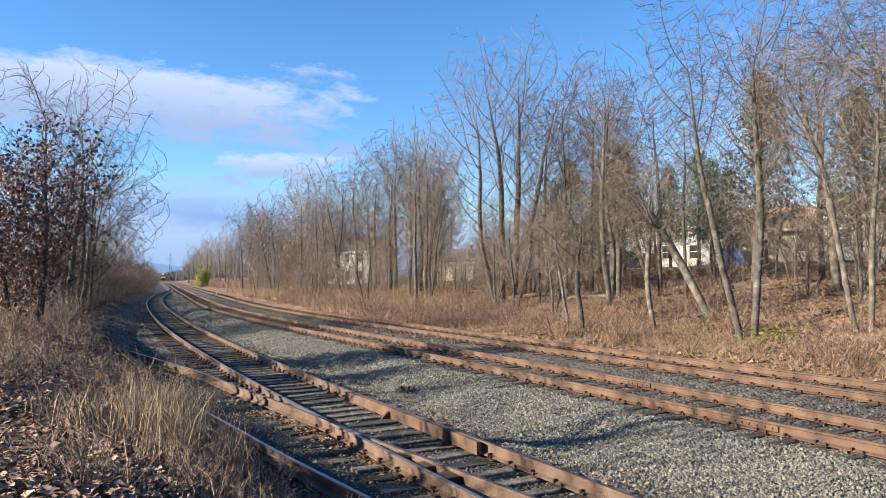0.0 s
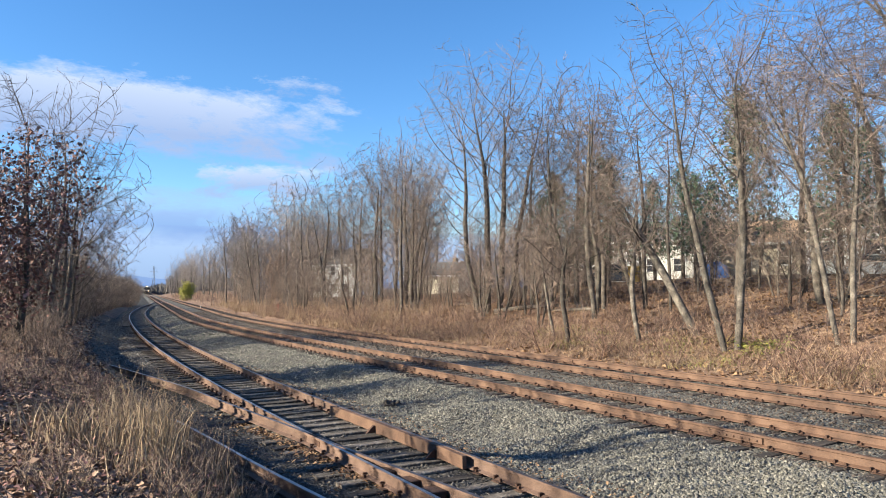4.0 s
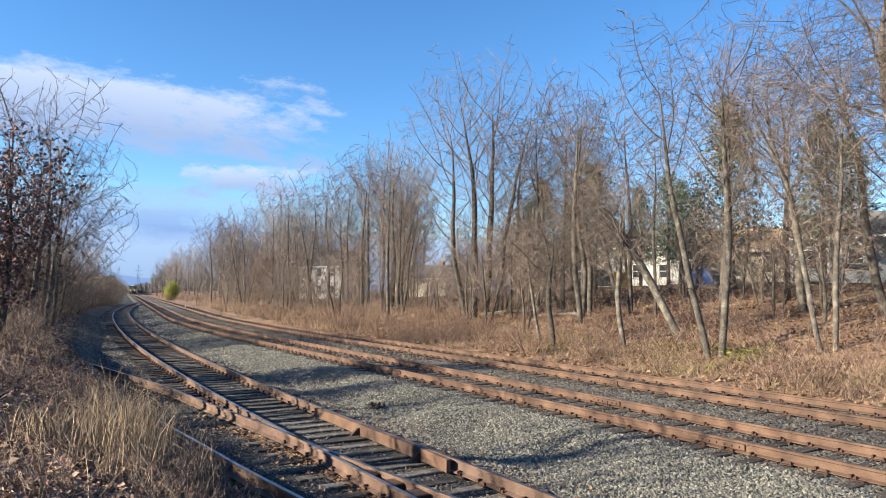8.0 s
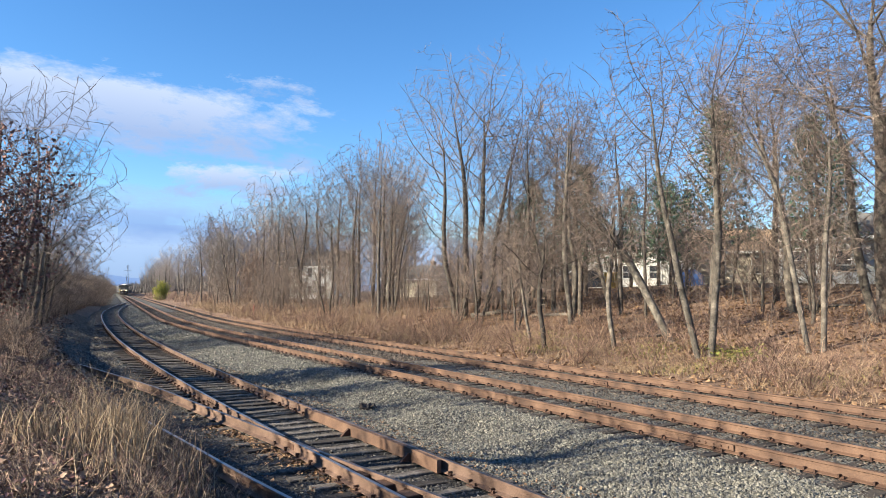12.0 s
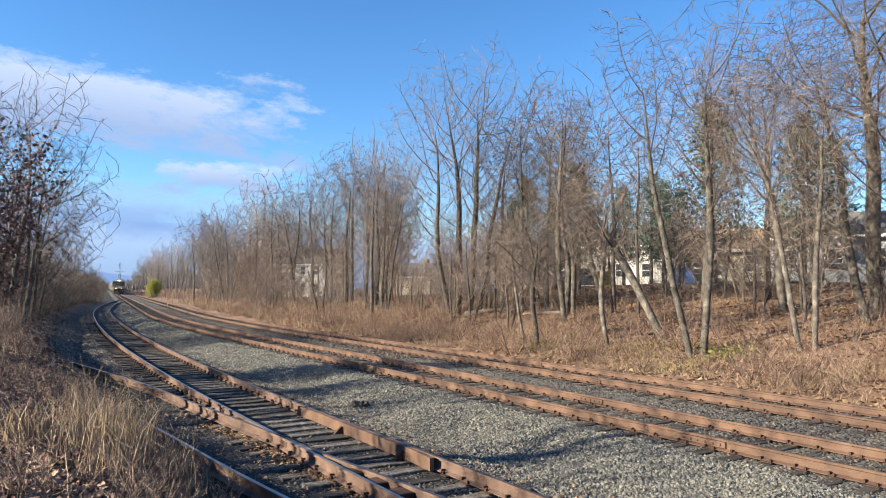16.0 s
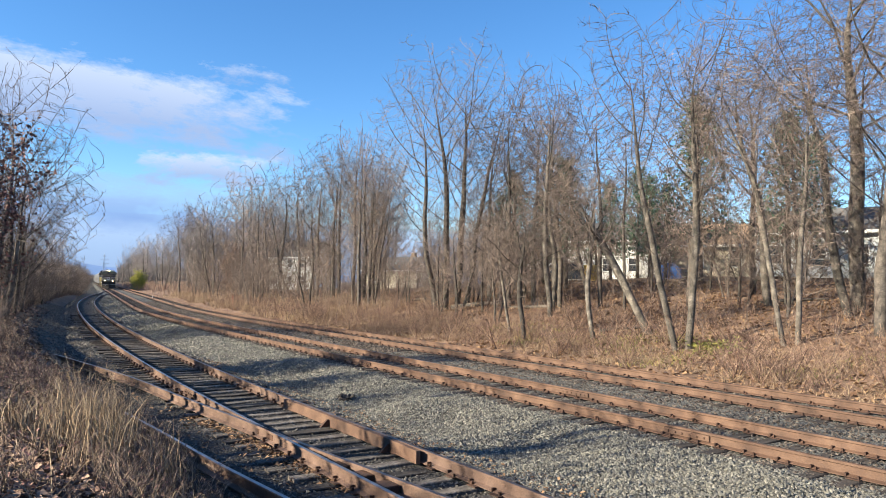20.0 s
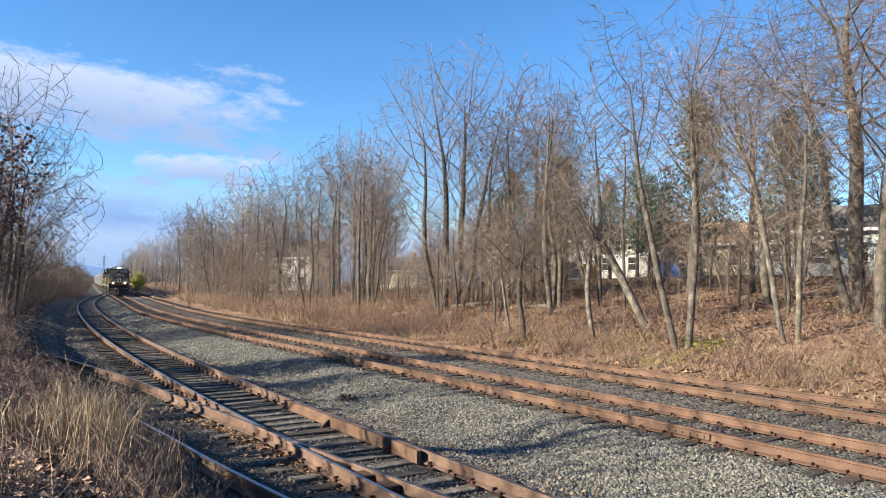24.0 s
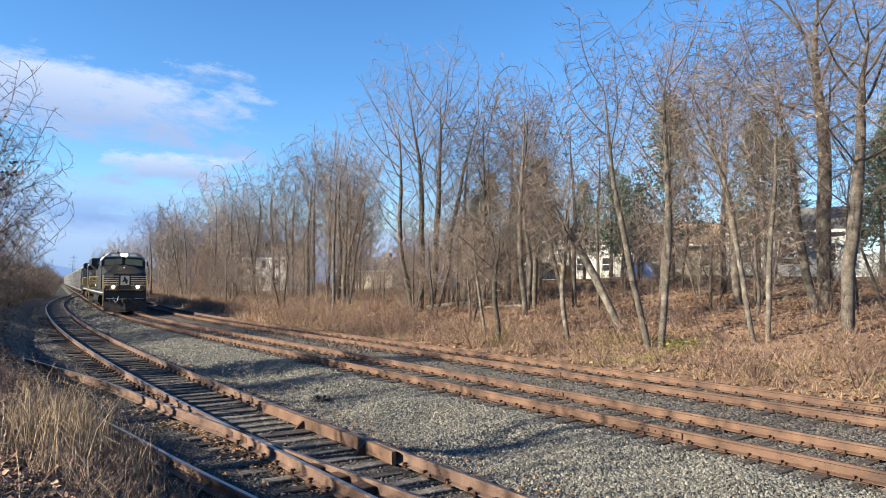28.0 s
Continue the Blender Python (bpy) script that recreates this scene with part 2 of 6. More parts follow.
def spline(knots):
    ys, xs = np.array(knots, float).T
    slopes = np.gradient(xs, ys)

    def at(y):
        y = np.asarray(y, float)
        i = np.clip(np.searchsorted(ys, y) - 1, 0, len(ys) - 2)
        h = ys[i + 1] - ys[i]
        s = np.clip((y - ys[i]) / h, -1.0, 2.0)
        return ((2 * s ** 3 - 3 * s ** 2 + 1) * xs[i] + (s ** 3 - 2 * s ** 2 + s) * h * slopes[i]
                + (-2 * s ** 3 + 3 * s ** 2) * xs[i + 1] + (s ** 3 - s ** 2) * h * slopes[i + 1])
    return at


MAIN_1, MAIN_2, GAUGE = 10.95, 15.03, 1.508


def main_1(y):
    return MAIN_1 + bend(y)


def main_2(y):
    return MAIN_2 + bend(y)


SIDING_Z = -0.10
siding = spline([(-40, 5.04), (0, 5.04), (20, 5.06), (30, 5.38), (40, 5.9), (50, 6.6), (60, 7.45), (70, 8.4), (80, 9.5), (90, 10.8), (100, 12.3), (112, 14.2), (124, 16.4), (136, 18.75), (148, 20.9), (160, 22.9), (172, 24.9)])
branch_right = spline([(-40, 5.85), (-16, 5.8), (-5, 5.55), (0, 5.33), (4, 5.03), (7, 4.74), (10, 4.4), (13, 4.14), (16, 3.83), (19.5, 3.5), (23.5, 2.89), (27, 2.3), (31, 1.5), (36, 0.3)])


def profile(points):
    xs, zs = np.array(points, float).T
    return lambda x: np.interp(x, xs, zs)


near_left = profile([(-60, 1.9), (-10, 1.25), (-3, 1.0), (0, 0.86), (0.9, 0.62), (1.6, 0.22), (2.2, -0.16), (2.6, -0.40), (3.2, -0.8), (4, -0.8)])
far_left = profile([(-60, 3.2), (-12, 2.4), (-4, 1.65), (-0.5, 0.95), (1.6, 0.42), (2.9, -0.02), (3.7, -0.36), (4.2, -0.8)])
right_bank = profile([(16.5, -0.8), (17.2, -0.55), (18.6, -0.36), (20, -0.18), (22, 0.02), (26, 0.65), (32, 1.5), (40, 2.6), (50, 3.2), (62, 3.4), (200, 4.0)])


def siding_edge(y):
    """Where the gravel of the siding ends and the main line's ballast begins, as a distance from the main line."""
    return np.minimum(siding(np.minimum(y, 171)) + 1.35 - bend(np.minimum(y, 171)), 8.3)


def bank_shift(y):
    """How far the bank beside the siding follows it towards the main line."""
    return np.clip(siding_edge(y) - 6.39, 0, 1.9) * 0.7


def ground_z(x, y):
    x, y = np.asarray(x, float), np.asarray(y, float)
    xr = x - bend(y)
    k = smooth01((y - 25) / 22)
    xl = xr - bank_shift(y)
    left = near_left(xl) * (1 - k) + far_left(xl) * k
    fade = 1 - 0.5 * smooth01((y - 35) / 60)
    b = right_bank(xr)
    right = np.where(b > 0, b * fade, b)
    bumps = (np.sin(x * 1.3 + y * 0.7) * np.sin(y * 1.1 - x * 0.4) * 0.05 + np.sin(x * 0.35 + 1) * np.sin(y * 0.29) * 0.10)
    rough = np.clip(np.maximum(2.2 - xl, xr - 18.2) / 2, 0, 1)
    return np.where(xl < 4.2, left, np.where(xr > 16.5, right, -0.8)) + bumps * rough


bed = profile([(9.35, -0.20), (9.6, -0.216), (12.3, -0.216), (13.0, -0.245), (13.8, -0.216), (16.3, -0.216), (16.9, -0.27), (17.7, -0.62)])
shoulder = profile([(0, -0.335), (0.22, -0.42), (0.6, -0.30), (0.92, -0.18), (1, -0.20)])


def bed_z(x, y):
    x, y = np.asarray(x, float), np.asarray(y, float)
    xr = x - bend(y)
    a = siding_edge(y)
    s = np.clip((xr - a) / (9.35 - a), 0, 1)
    base = np.where(xr > 9.35, bed(xr), np.where(xr < a, np.where(xr < 2.3 + bank_shift(y), -0.34 - 0.5 * (2.3 + bank_shift(y) - xr), -0.335), shoulder(s)))
    slope = np.exp(-((s - 0.55) / 0.35) ** 2) * (xr < 9.4) * (xr > a)
    w = np.sin(y * 1.15 + 0.8 * xr + 1.1 * np.sin(y * 0.37)) + 0.6 * np.sin(y * 2.3 - 0.5 * xr)
    return base + 0.095 * slope * w + 0.012 * np.sin(x * 3.1) * np.sin(y * 2.7)


def sheet(name, us, ys, z_at, mat, label, category, span=None):
    """A height sheet over lines of constant distance from the main line."""
    yy, uu = np.meshgrid(ys, us, indexing="ij")
    xx = (uu if span is None else span(uu, yy)) + bend(yy)
    vs = np.stack([xx, yy, z_at(xx, yy)], -1).reshape(-1, 3)
    n = len(us)
    i, j = np.meshgrid(np.arange(len(ys) - 1), np.arange(n - 1), indexing="ij")
    a = (i * n + j).ravel()
    me = mesh_of(name, vs, np.stack([a, a + 1, a + n + 1, a + n], -1), mat, smooth=True)
    return tagged(new(name, me), label, category, kind="structure")


def steps(*spans):
    return np.concatenate([np.arange(a, b, s) for a, b, s in spans])


sheet("ground", steps((-3000, -200, 400), (-200, -40, 20), (-40, -8, 2), (-8, 4, 0.3), (4, 16, 1), (16, 50, 0.6), (50, 120, 7), (120, 3001, 360)),
      steps((-300, -20, 35), (-20, 60, 0.5), (60, 200, 4), (200, 1000, 40), (1000, 4601, 400)), ground_z, LITTER,
      "brown leaf-littered ground with dry grass banks beside the tracks", "ground")
BED_Y = steps((-30, 60, 0.25), (60, 200, 2), (200, 1001, 20))
sheet("ballast", steps((0, 1.001, 0.0105)), BED_Y, bed_z, STONE_BED, "pale grey crushed stone ballast under the main tracks", "ballast", lambda u, y: siding_edge(y) * (1 - u) + 17.75 * u)
sheet("cinder_bed", steps((0, 1.001, 0.03)), BED_Y, bed_z, CINDER_BED, "dark gravel and cinders round the siding track", "gravel", lambda u, y: (1.7 + bank_shift(y)) * (1 - u) + siding_edge(y) * u)

# ---- tracks -----------------------------------------------------------
RAIL = [(-0.075, 0.0), (0.075, 0.0), (0.075, 0.012), (0.012, 0.036), (0.010, 0.138), (0.036, 0.150), (0.036, 0.180),
        (0.028, 0.186), (-0.028, 0.186), (-0.036, 0.180), (-0.036, 0.150), (-0.010, 0.138), (-0.012, 0.036), (-0.075, 0.012)]


def rail_mesh(name, at, z_top, y0, y1, mats, step=0.5):
    """A rail of true section along x = at(y), its foot 0.186 m under z_top. The head's top takes the second material."""
    ys = [y0]
    while ys[-1] < y1:
        ys.append(min(y1, ys[-1] + (step if ys[-1] < 60 else 2.5 if ys[-1] < 180 else 20)))
    ys = np.array(ys)
    xs = at(ys)
    k = len(RAIL)
    vs = np.array([(x + px, y, z_top - 0.186 + pz) for x, y in zip(xs, ys) for px, pz in RAIL])
    fs, idx = [], []
    for i in range(len(ys) - 1):
        for s in range(k):
            a, b = i * k + s, i * k + (s + 1) % k
            fs.append((a, b, b + k, a + k))
            idx.append(1 if s == 7 else 0)
    fs += [tuple(range(k))[::-1], tuple(range((len(ys) - 1) * k, len(ys) * k))]
    idx += [0, 0]
    return mesh_of(name, vs, fs, mats, idx)


def tie_mesh(name, rng, mat, long=2.6):
    g = Geo()
    n = 8
    prof = []
    for i in range(n):
        s = -long / 2 + long * i / (n - 1)
        w = 0.104 + rng.uniform(-0.010, 0.010)
        h = rng.uniform(-0.010, 0.004)
        prof.append([(s, -w, -0.16), (s, w, -0.16), (s, w, h - 0.012), (s, w - 0.014, h), (s, 0, h + rng.uniform(-0.012, 0)), (s, -w + 0.014, h), (s, -w, h - 0.012)])
    vs = [p for ring in prof for p in ring]
    k = 7
    fs = [(i * k + s, (i + 1) * k + s, (i + 1) * k + (s + 1) % k, i * k + (s + 1) % k) for i in range(n - 1) for s in range(k)]
    fs += [tuple(range(k)), tuple(range((n - 1) * k, n * k))[::-1]]
    return g.add(vs, fs).mesh(name, mat)


def track(name, label, at, z_top, y0, y1, tie_mats, rail_mats, seed, group="", tie_long=2.6, tie_to=60, joints=(), rails=(-1, 1), plates=True, sunk=0.0, wild=1.5):
    """Two rails on ties with plates, spikes and joint bars. Ties past tie_to are joined in one mesh."""
    rng = random.Random(seed)
    tr = thing(name, label, "railway track", group)
    for side in rails:
        r = part("rail", rail_mesh("rail", lambda y, s=side: at(y) + s * GAUGE / 2, z_top, y0, y1, rail_mats[0 if side < 0 else 1]), None, tr)
        for j in joints:
            g = Geo()
            yj = j + (0 if side < 0 else 4.3)
            x = float(at(yj)) + side * GAUGE / 2
            for s in (-1, 1):
                g.box(x + s * 0.030, yj, z_top - 0.095, 0.026, 0.92, 0.10, 0.008)
                for q in (-0.36, -0.22, -0.08, 0.08, 0.22, 0.36):
                    g.box(x + s * 0.052, yj + q, z_top - 0.093, 0.026, 0.034, 0.034, 0.008)
            part("joint_bar", g, RUST, r, "rusty bolted joint bar on the rail")
    ties = [tie_mesh("tie", rng, tie_mats[i % len(tie_mats)], tie_long) for i in range(6)]
    y, far = y0 + 0.3, Geo()
    plate = []
    for k in (-0.05, 0.05):
        g = Geo().box(0, 0, -0.184, 0.30, 0.19, 0.012)
        for s in (-1, 1):
            g.box(s * 0.090, k * s, -0.160, 0.035, 0.03, 0.045).box(s * 0.055, 0.13, -0.155, 0.06, 0.03, 0.05)
        plate.append(g.mesh("tie_plate", RUST_DARK))
    while y < min(y1, 330):
        x = float(at(y))
        slope = float(at(y + 0.5) - at(y - 0.5))
        rz = -math.degrees(math.atan(slope)) + rng.uniform(-wild, wild)
        zt = z_top - 0.190 - sunk
        if y < tie_to:
            part("tie", ties[rng.randrange(6)], None, tr, m=pose(x + rng.uniform(-0.04, 0.04) * wild, y, zt + rng.uniform(-0.012, 0.0), 0, rng.uniform(-0.4, 0.4), rz))
            for side in rails if plates and y > -1 else ():
                part("tie_plate", plate[rng.randrange(2)], None, tr, m=pose(x + side * GAUGE / 2, y, z_top))
        else:
            far.box(x, y, zt - 0.07, tie_long, 0.23, 0.14)
        y += rng.gauss(0.535, 0.02)
    if far.v:
        tagged(part("distant_ties", far, tie_mats[0], tr), kind="stuff")
    return tr


JOINTS = tuple(range(-4, 100, 12))
track("main_track", "rust-brown main line railway track on grey ballast", main_1, 0.0, -30, 1000, [TIE_DARK], ([RUST, RUST], [RUST, WORN]), 3, "main line tracks", joints=JOINTS)
track("main_track", "rust-brown main line railway track beside the wooded bank", main_2, 0.0, -30, 1000, [TIE_DARK], ([RUST, RUST], [RUST, RUST]), 4, "main line tracks", joints=tuple(range(-9, 100, 12)))
track("siding_track", "old siding track with weathered wooden ties and worn rails", siding, SIDING_Z, -30, 171, [TIE_OLD, TIE_OLD, TIE_DARK], ([RUST_OLD, POLISHED], [RUST_OLD, WORN]), 5, tie_long=2.7, joints=(17, 30, 43), wild=2.6)


def branch_mid(y):
    return branch_right(y) - GAUGE / 2


track("branch_track", "overgrown branch track leaving the siding through a turnout", branch_mid, SIDING_Z, -4, 35, [TIE_DARK], ([RUST_OLD, POLISHED], [RUST_OLD, WORN]), 6, plates=False, sunk=0.08)

# the turnout: guard rail, braces and frog filler
turnout = thing("turnout_fittings", "rusty guard rail and frog castings of the turnout", "track fitting")
gy = np.arange(9.2, 14.7, 0.3)
gx = siding(gy) + GAUGE / 2 - 0.105 - 0.045 * np.maximum(0, (9.9 - gy) / 0.7) - 0.045 * np.maximum(0, (gy - 13.9) / 0.7)
gv = [(x + dx, y, SIDING_Z + dz) for x, y in zip(gx, gy) for dx, dz in ((-0.035, -0.18), (0.035, -0.18), (0.035, 0.012), (-0.035, 0.012))]
gf = [(4 * i + k, 4 * i + (k + 1) % 4, 4 * i + 4 + (k + 1) % 4, 4 * i + 4 + k) for i in range(len(gy) - 1) for k in range(4)] + [(3, 2, 1, 0), tuple(range(4 * len(gy) - 4, 4 * len(gy)))]
part("guard_rail", Geo().add(gv, gf), RUST, turnout)
for yb in (10.1, 12.4):
    x = float(siding(yb)) + GAUGE / 2 - 0.15
    part("brace", Geo().prism([(x - 0.17, SIDING_Z - 0.18), (x, SIDING_Z - 0.18), (x, SIDING_Z - 0.05), (x - 0.03, SIDING_Z - 0.05)], yb - 0.03, yb + 0.03, "y"), RUST_DARK, turnout, "triangular guard rail brace")
for y in np.arange(8.0, 14.6, 0.6):
    a, c = float(siding(y)) - GAUGE / 2, float(branch_right(y))
    part("filler_block", Geo().box((a + c) / 2, y + 0.12, SIDING_Z - 0.10, max(0.06, min(0.30, abs(a - c) - 0.03)), 0.3, 0.10, 0.01), RUST_DARK, turnout, "bolted frog filler block")

# ---- trees ------------------------------------------------------------


def crown_points(rng, stem, wide, count):
    """Growing points for the crown of one stem: a lumpy egg, fullest near its outline, with gaps in it."""
    (fx, fy), (lx, ly), length, _, clear = stem
    lo, hi = length * clear * 0.85, length
    v = rng.normal(0, 1, (count * 2, 3))
    v /= np.linalg.norm(v, axis=1, keepdims=True)
    a = np.arctan2(v[:, 1], v[:, 0])
    f = rng.uniform(0, 6.28, 4)
    lump = 1 + 0.16 * np.sin(2 * a + f[0] + 3 * v[:, 2]) + 0.14 * np.sin(5 * a + f[1] - 4 * v[:, 2]) + 0.12 * np.sin(7 * v[:, 2] + f[2] + a)
    v *= (rng.random(len(v)) ** 0.46 * lump)[:, None]
    z = (lo + hi) / 2 + v[:, 2] * (hi - lo) / 2
    k = wide * (0.62 + 0.38 * np.clip((z - lo) / (hi - lo), 0, 1))
    p = np.stack([fx + lx * z + v[:, 0] * k, fy + ly * z + v[:, 1] * k, z], -1)
    for c in p[rng.integers(0, len(p), 9)]:
        p = p[np.linalg.norm((p - c) * [1, 1, 0.7], axis=1) > wide * 0.17]
    return p[:count]


class Wood:
    """Bare wood grown towards the points of its crown; thickness adds up from the twigs down to the stems."""

    def __init__(self, seed, stems, wide, count, step, up=0.1, crook=1.0, tip=0.0095, twig=0.4, sprays=1, base=-0.25, limbs=15):
        rng = np.random.default_rng(seed)
        pos, par, dirs = [], [], []

        def run_to(start, d, goal, rise, noise):
            """Adds wood step by step from node start (-1: a new foot) towards goal, setting out along d."""
            p, ids = (pos[start] if start >= 0 else goal[0]), []
            end, side = goal[1], np.zeros(3)
            total = max(2, int(np.linalg.norm(end - p) * 1.06 / step))
            for i in range(total):
                if start < 0 and not ids:
                    pos.append(p), par.append(-1)
                else:
                    aim = (end - p) / (np.linalg.norm(end - p) + 1e-6)
                    side = side * 0.75 + rng.normal(0, noise, 3)
                    d = d * (1 - rise) + aim * rise + side
                    d = d / np.linalg.norm(d)
                    p = p + d * step
                    pos.append(p), par.append(ids[-1] if ids else start)
                dirs.append(d / np.linalg.norm(d)), ids.append(len(pos) - 1)
            return ids
        for foot, lean, length, _, clear in stems:
            d = np.array([lean[0], lean[1], 1.0])
            foot = np.array([foot[0], foot[1], base])
            ids = run_to(-1, d / np.linalg.norm(d), (foot, foot + d * (length * 0.86 - base)), 0.12, 0.011 * crook)
            count_l = int(rng.integers(limbs - 2, limbs + 3))
            turn_0 = rng.uniform(0, 6.28)
            for k in range(count_l):
                s = clear + (0.9 - clear) * (k + rng.random() * 0.9) / count_l
                j = ids[min(len(ids) - 2, int(s * len(ids)))]
                a_ = turn_0 + k * 2.4 + rng.uniform(-0.5, 0.5)
                out = np.array([math.cos(a_), math.sin(a_), 0])
                reach = wide * rng.uniform(0.6, 1.05) * (1.08 - 0.38 * max(0.0, (s - 0.5) / 0.5))
                lift = reach * rng.uniform(0.45, 1.25) + (0.12 * length if s > 0.6 else 0)
                end = pos[j] + out * reach + np.array([0, 0, min(lift, max(0.3, length * 1.0 - pos[j][2]))])
                run_to(j, out * 0.9 + dirs[j] * rng.uniform(0.3, 0.9), (None, end), 0.22, 0.03 * crook)
        att = np.concatenate([crown_points(rng, s, wide, int(count / len(stems))) for s in stems])
        pos, par, dirs = np.array(pos), np.array(par), np.array(dirs)
        kids = np.zeros(len(pos), int)
        np.add.at(kids, par[par >= 0], 1)

        def nearest(p):
            out_d, out_i = np.empty(len(att)), np.empty(len(att), int)
            for k in range(0, len(att), 400):
                d = np.linalg.norm(att[k:k + 400, None] - p[None], axis=2)
                out_i[k:k + 400], out_d[k:k + 400] = d.argmin(1), d.min(1)
            return out_d, out_i
        dist, near = nearest(pos)
        first = np.zeros_like(pos)
        for turn in range(130):
            if not len(att):
                break
            live = dist < max(step * 6.5, dist.min() + 0.01)
            w = att[live] - pos[near[live]]
            w /= np.linalg.norm(w, axis=1, keepdims=True) + 1e-9
            pull = np.zeros_like(pos)
            np.add.at(pull, near[live], w)
            grow = np.unique(near[live])
            g = pull[grow] / (np.linalg.norm(pull[grow], axis=1, keepdims=True) + 1e-9)
            lead = (kids[grow] == 0)[:, None]
            g = g + dirs[grow] * np.where(lead, 1.0, 0.2) + np.array([0, 0, up]) * np.where(lead, 1, 0.5) + rng.normal(0, 0.07 * crook, g.shape)
            g /= np.linalg.norm(g, axis=1, keepdims=True)
            ok = (kids[grow] == 0) | ((kids[grow] < 4) & ((g * first[grow]).sum(1) < 0.86))
            stuck = np.isin(near, grow[~ok]) & live & (rng.random(len(att)) < 0.25)
            grow, g = grow[ok], g[ok]
            if not len(grow):
                att, dist, near = att[~stuck], dist[~stuck], near[~stuck]
                continue
            fresh = pos[grow] + g * step
            first[grow[kids[grow] == 0]] = g[kids[grow] == 0]
            kids[grow] += 1
            k0 = len(pos)
            pos, par, dirs = np.concatenate([pos, fresh]), np.concatenate([par, grow]), np.concatenate([dirs, g])
            kids, first = np.concatenate([kids, np.zeros(len(fresh), int)]), np.concatenate([first, 0 * fresh])
            d2, i2 = nearest(fresh)
            better = d2 < dist
            dist, near = np.where(better, d2, dist), np.where(better, i2 + k0, near)
            keep = dist > step * 1.25
            att, dist, near = att[keep], dist[keep], near[keep]
        # thickness
        acc = np.where(kids == 0, 1.0, 0.0)
        for i in range(len(pos) - 1, -1, -1):
            if par[i] >= 0:
                acc[par[i]] += acc[i]
        foot_r = np.zeros(len(pos))
        k = -1
        for i in range(len(pos)):
            if par[i] < 0:
                k += 1
                foot_r[i] = stems[k][3] / acc[i] ** (1 / 1.6)
            else:
                foot_r[i] = foot_r[par[i]]
        rad = np.maximum(tip, foot_r * acc ** (1 / 1.6))
        # runs of wood: each goes on along its thickest child
        best = np.full(len(pos), -1)
        for i in range(len(pos)):
            j = par[i]
            if j >= 0 and (best[j] < 0 or rad[i] > rad[best[j]]):
                best[j] = i
        self.geos = [Geo(), Geo(), Geo()]
        for i in range(len(pos)):
            if par[i] >= 0 and best[par[i]] == i:
                continue
            run = [i]
            while best[run[-1]] >= 0:
                run.append(best[run[-1]])
            pts, rr = [pos[j] for j in run], [rad[j] for j in run]
            if par[i] >= 0:
                pts, rr = [pos[par[i]]] + pts, [rr[0]] + rr
            else:
                rr[0] *= 1.4
            if rr[0] < 1.6 * tip and len(pts) > 3:
                pts, rr = pts[::2] + ([pts[-1]] if len(pts) % 2 == 0 else []), rr[::2] + ([rr[-1]] if len(rr) % 2 == 0 else [])
            rr[-1] *= 0.4
            if len(pts) > 1:
                self.geos[0 if par[i] < 0 else 1 if rr[0] > 1.6 * tip else 2].tube(pts, rr, 9 if par[i] < 0 else 5 if rr[0] > 2.5 * tip else 3, cap=False)
        # sprays of twigs from the thin wood
        thin = np.flatnonzero((rad < tip * 2.2) & (pos[:, 2] > 0.1))
        src = np.repeat(thin, sprays)
        self.tips = [(Vector(pos[j] + dirs[j] * twig * 0.5), Vector(pos[j])) for j in thin]
        if len(src):
            n = len(src)

            def spray(p, d, ln, r):
                w = d + rng.normal(0, 0.55, (len(p), 3)) + [0, 0, 0.22]
                w *= ln * rng.uniform(0.45, 1.2, (len(p), 1)) / np.linalg.norm(w, axis=1, keepdims=True)
                a = rng.uniform(0, 6.28, len(p))
                ring = [p + np.stack([np.cos(a + k * 2.094), np.sin(a + k * 2.094), 0.6 * np.sin(a * 3 + k)], -1) * r for k in range(3)]
                vs = np.stack(ring + [p + w], 1).reshape(-1, 3)
                b = np.arange(len(p)) * 4
                self.geos[2].add(vs.tolist(), np.concatenate([np.stack([b + k, b + (k + 1) % 3, b + 3], -1) for k in range(3)]).tolist())
                return w
            p = pos[src] - dirs[src] * step * rng.random((n, 1))
            w = spray(p, dirs[src], twig, tip * 0.8)
            q = p + w * rng.uniform(0.25, 0.7, (n, 1))
            spray(q, w / np.linalg.norm(w, axis=1, keepdims=True), twig * 0.6, tip * 0.62)


def bare_tree(name, label, stems, seed, bark=None, twigs=None, category="tree", group="", m=None, seeds=0, wide=None, count=2600, step=0.22, **kw):
    """Stems: (foot, lean, height, radius, clear share); wide: the crown's half width; seeds: how many dry seed clusters still hang on it."""
    w = Wood(seed, stems, wide or stems[0][2] * 0.2, count, step, **kw)
    ob = thing(name, label, category, group, m=m)
    part("trunk", w.geos[0], bark or BARK, ob, smooth=True)
    part("branchwork", w.geos[1], bark or BARK, ob, smooth=True)
    part("crown", w.geos[2], twigs or TWIG, ob, "crown of fine bare twigs")
    if seeds:
        vs, fs = leaf_cards(np.random.default_rng(seed), w.tips, seeds, 0.055, 0.05)
        part("foliage", mesh_of("foliage", vs, fs, BEECH_LEAF), None, ob, "dry brown seed clusters")
    return ob, w


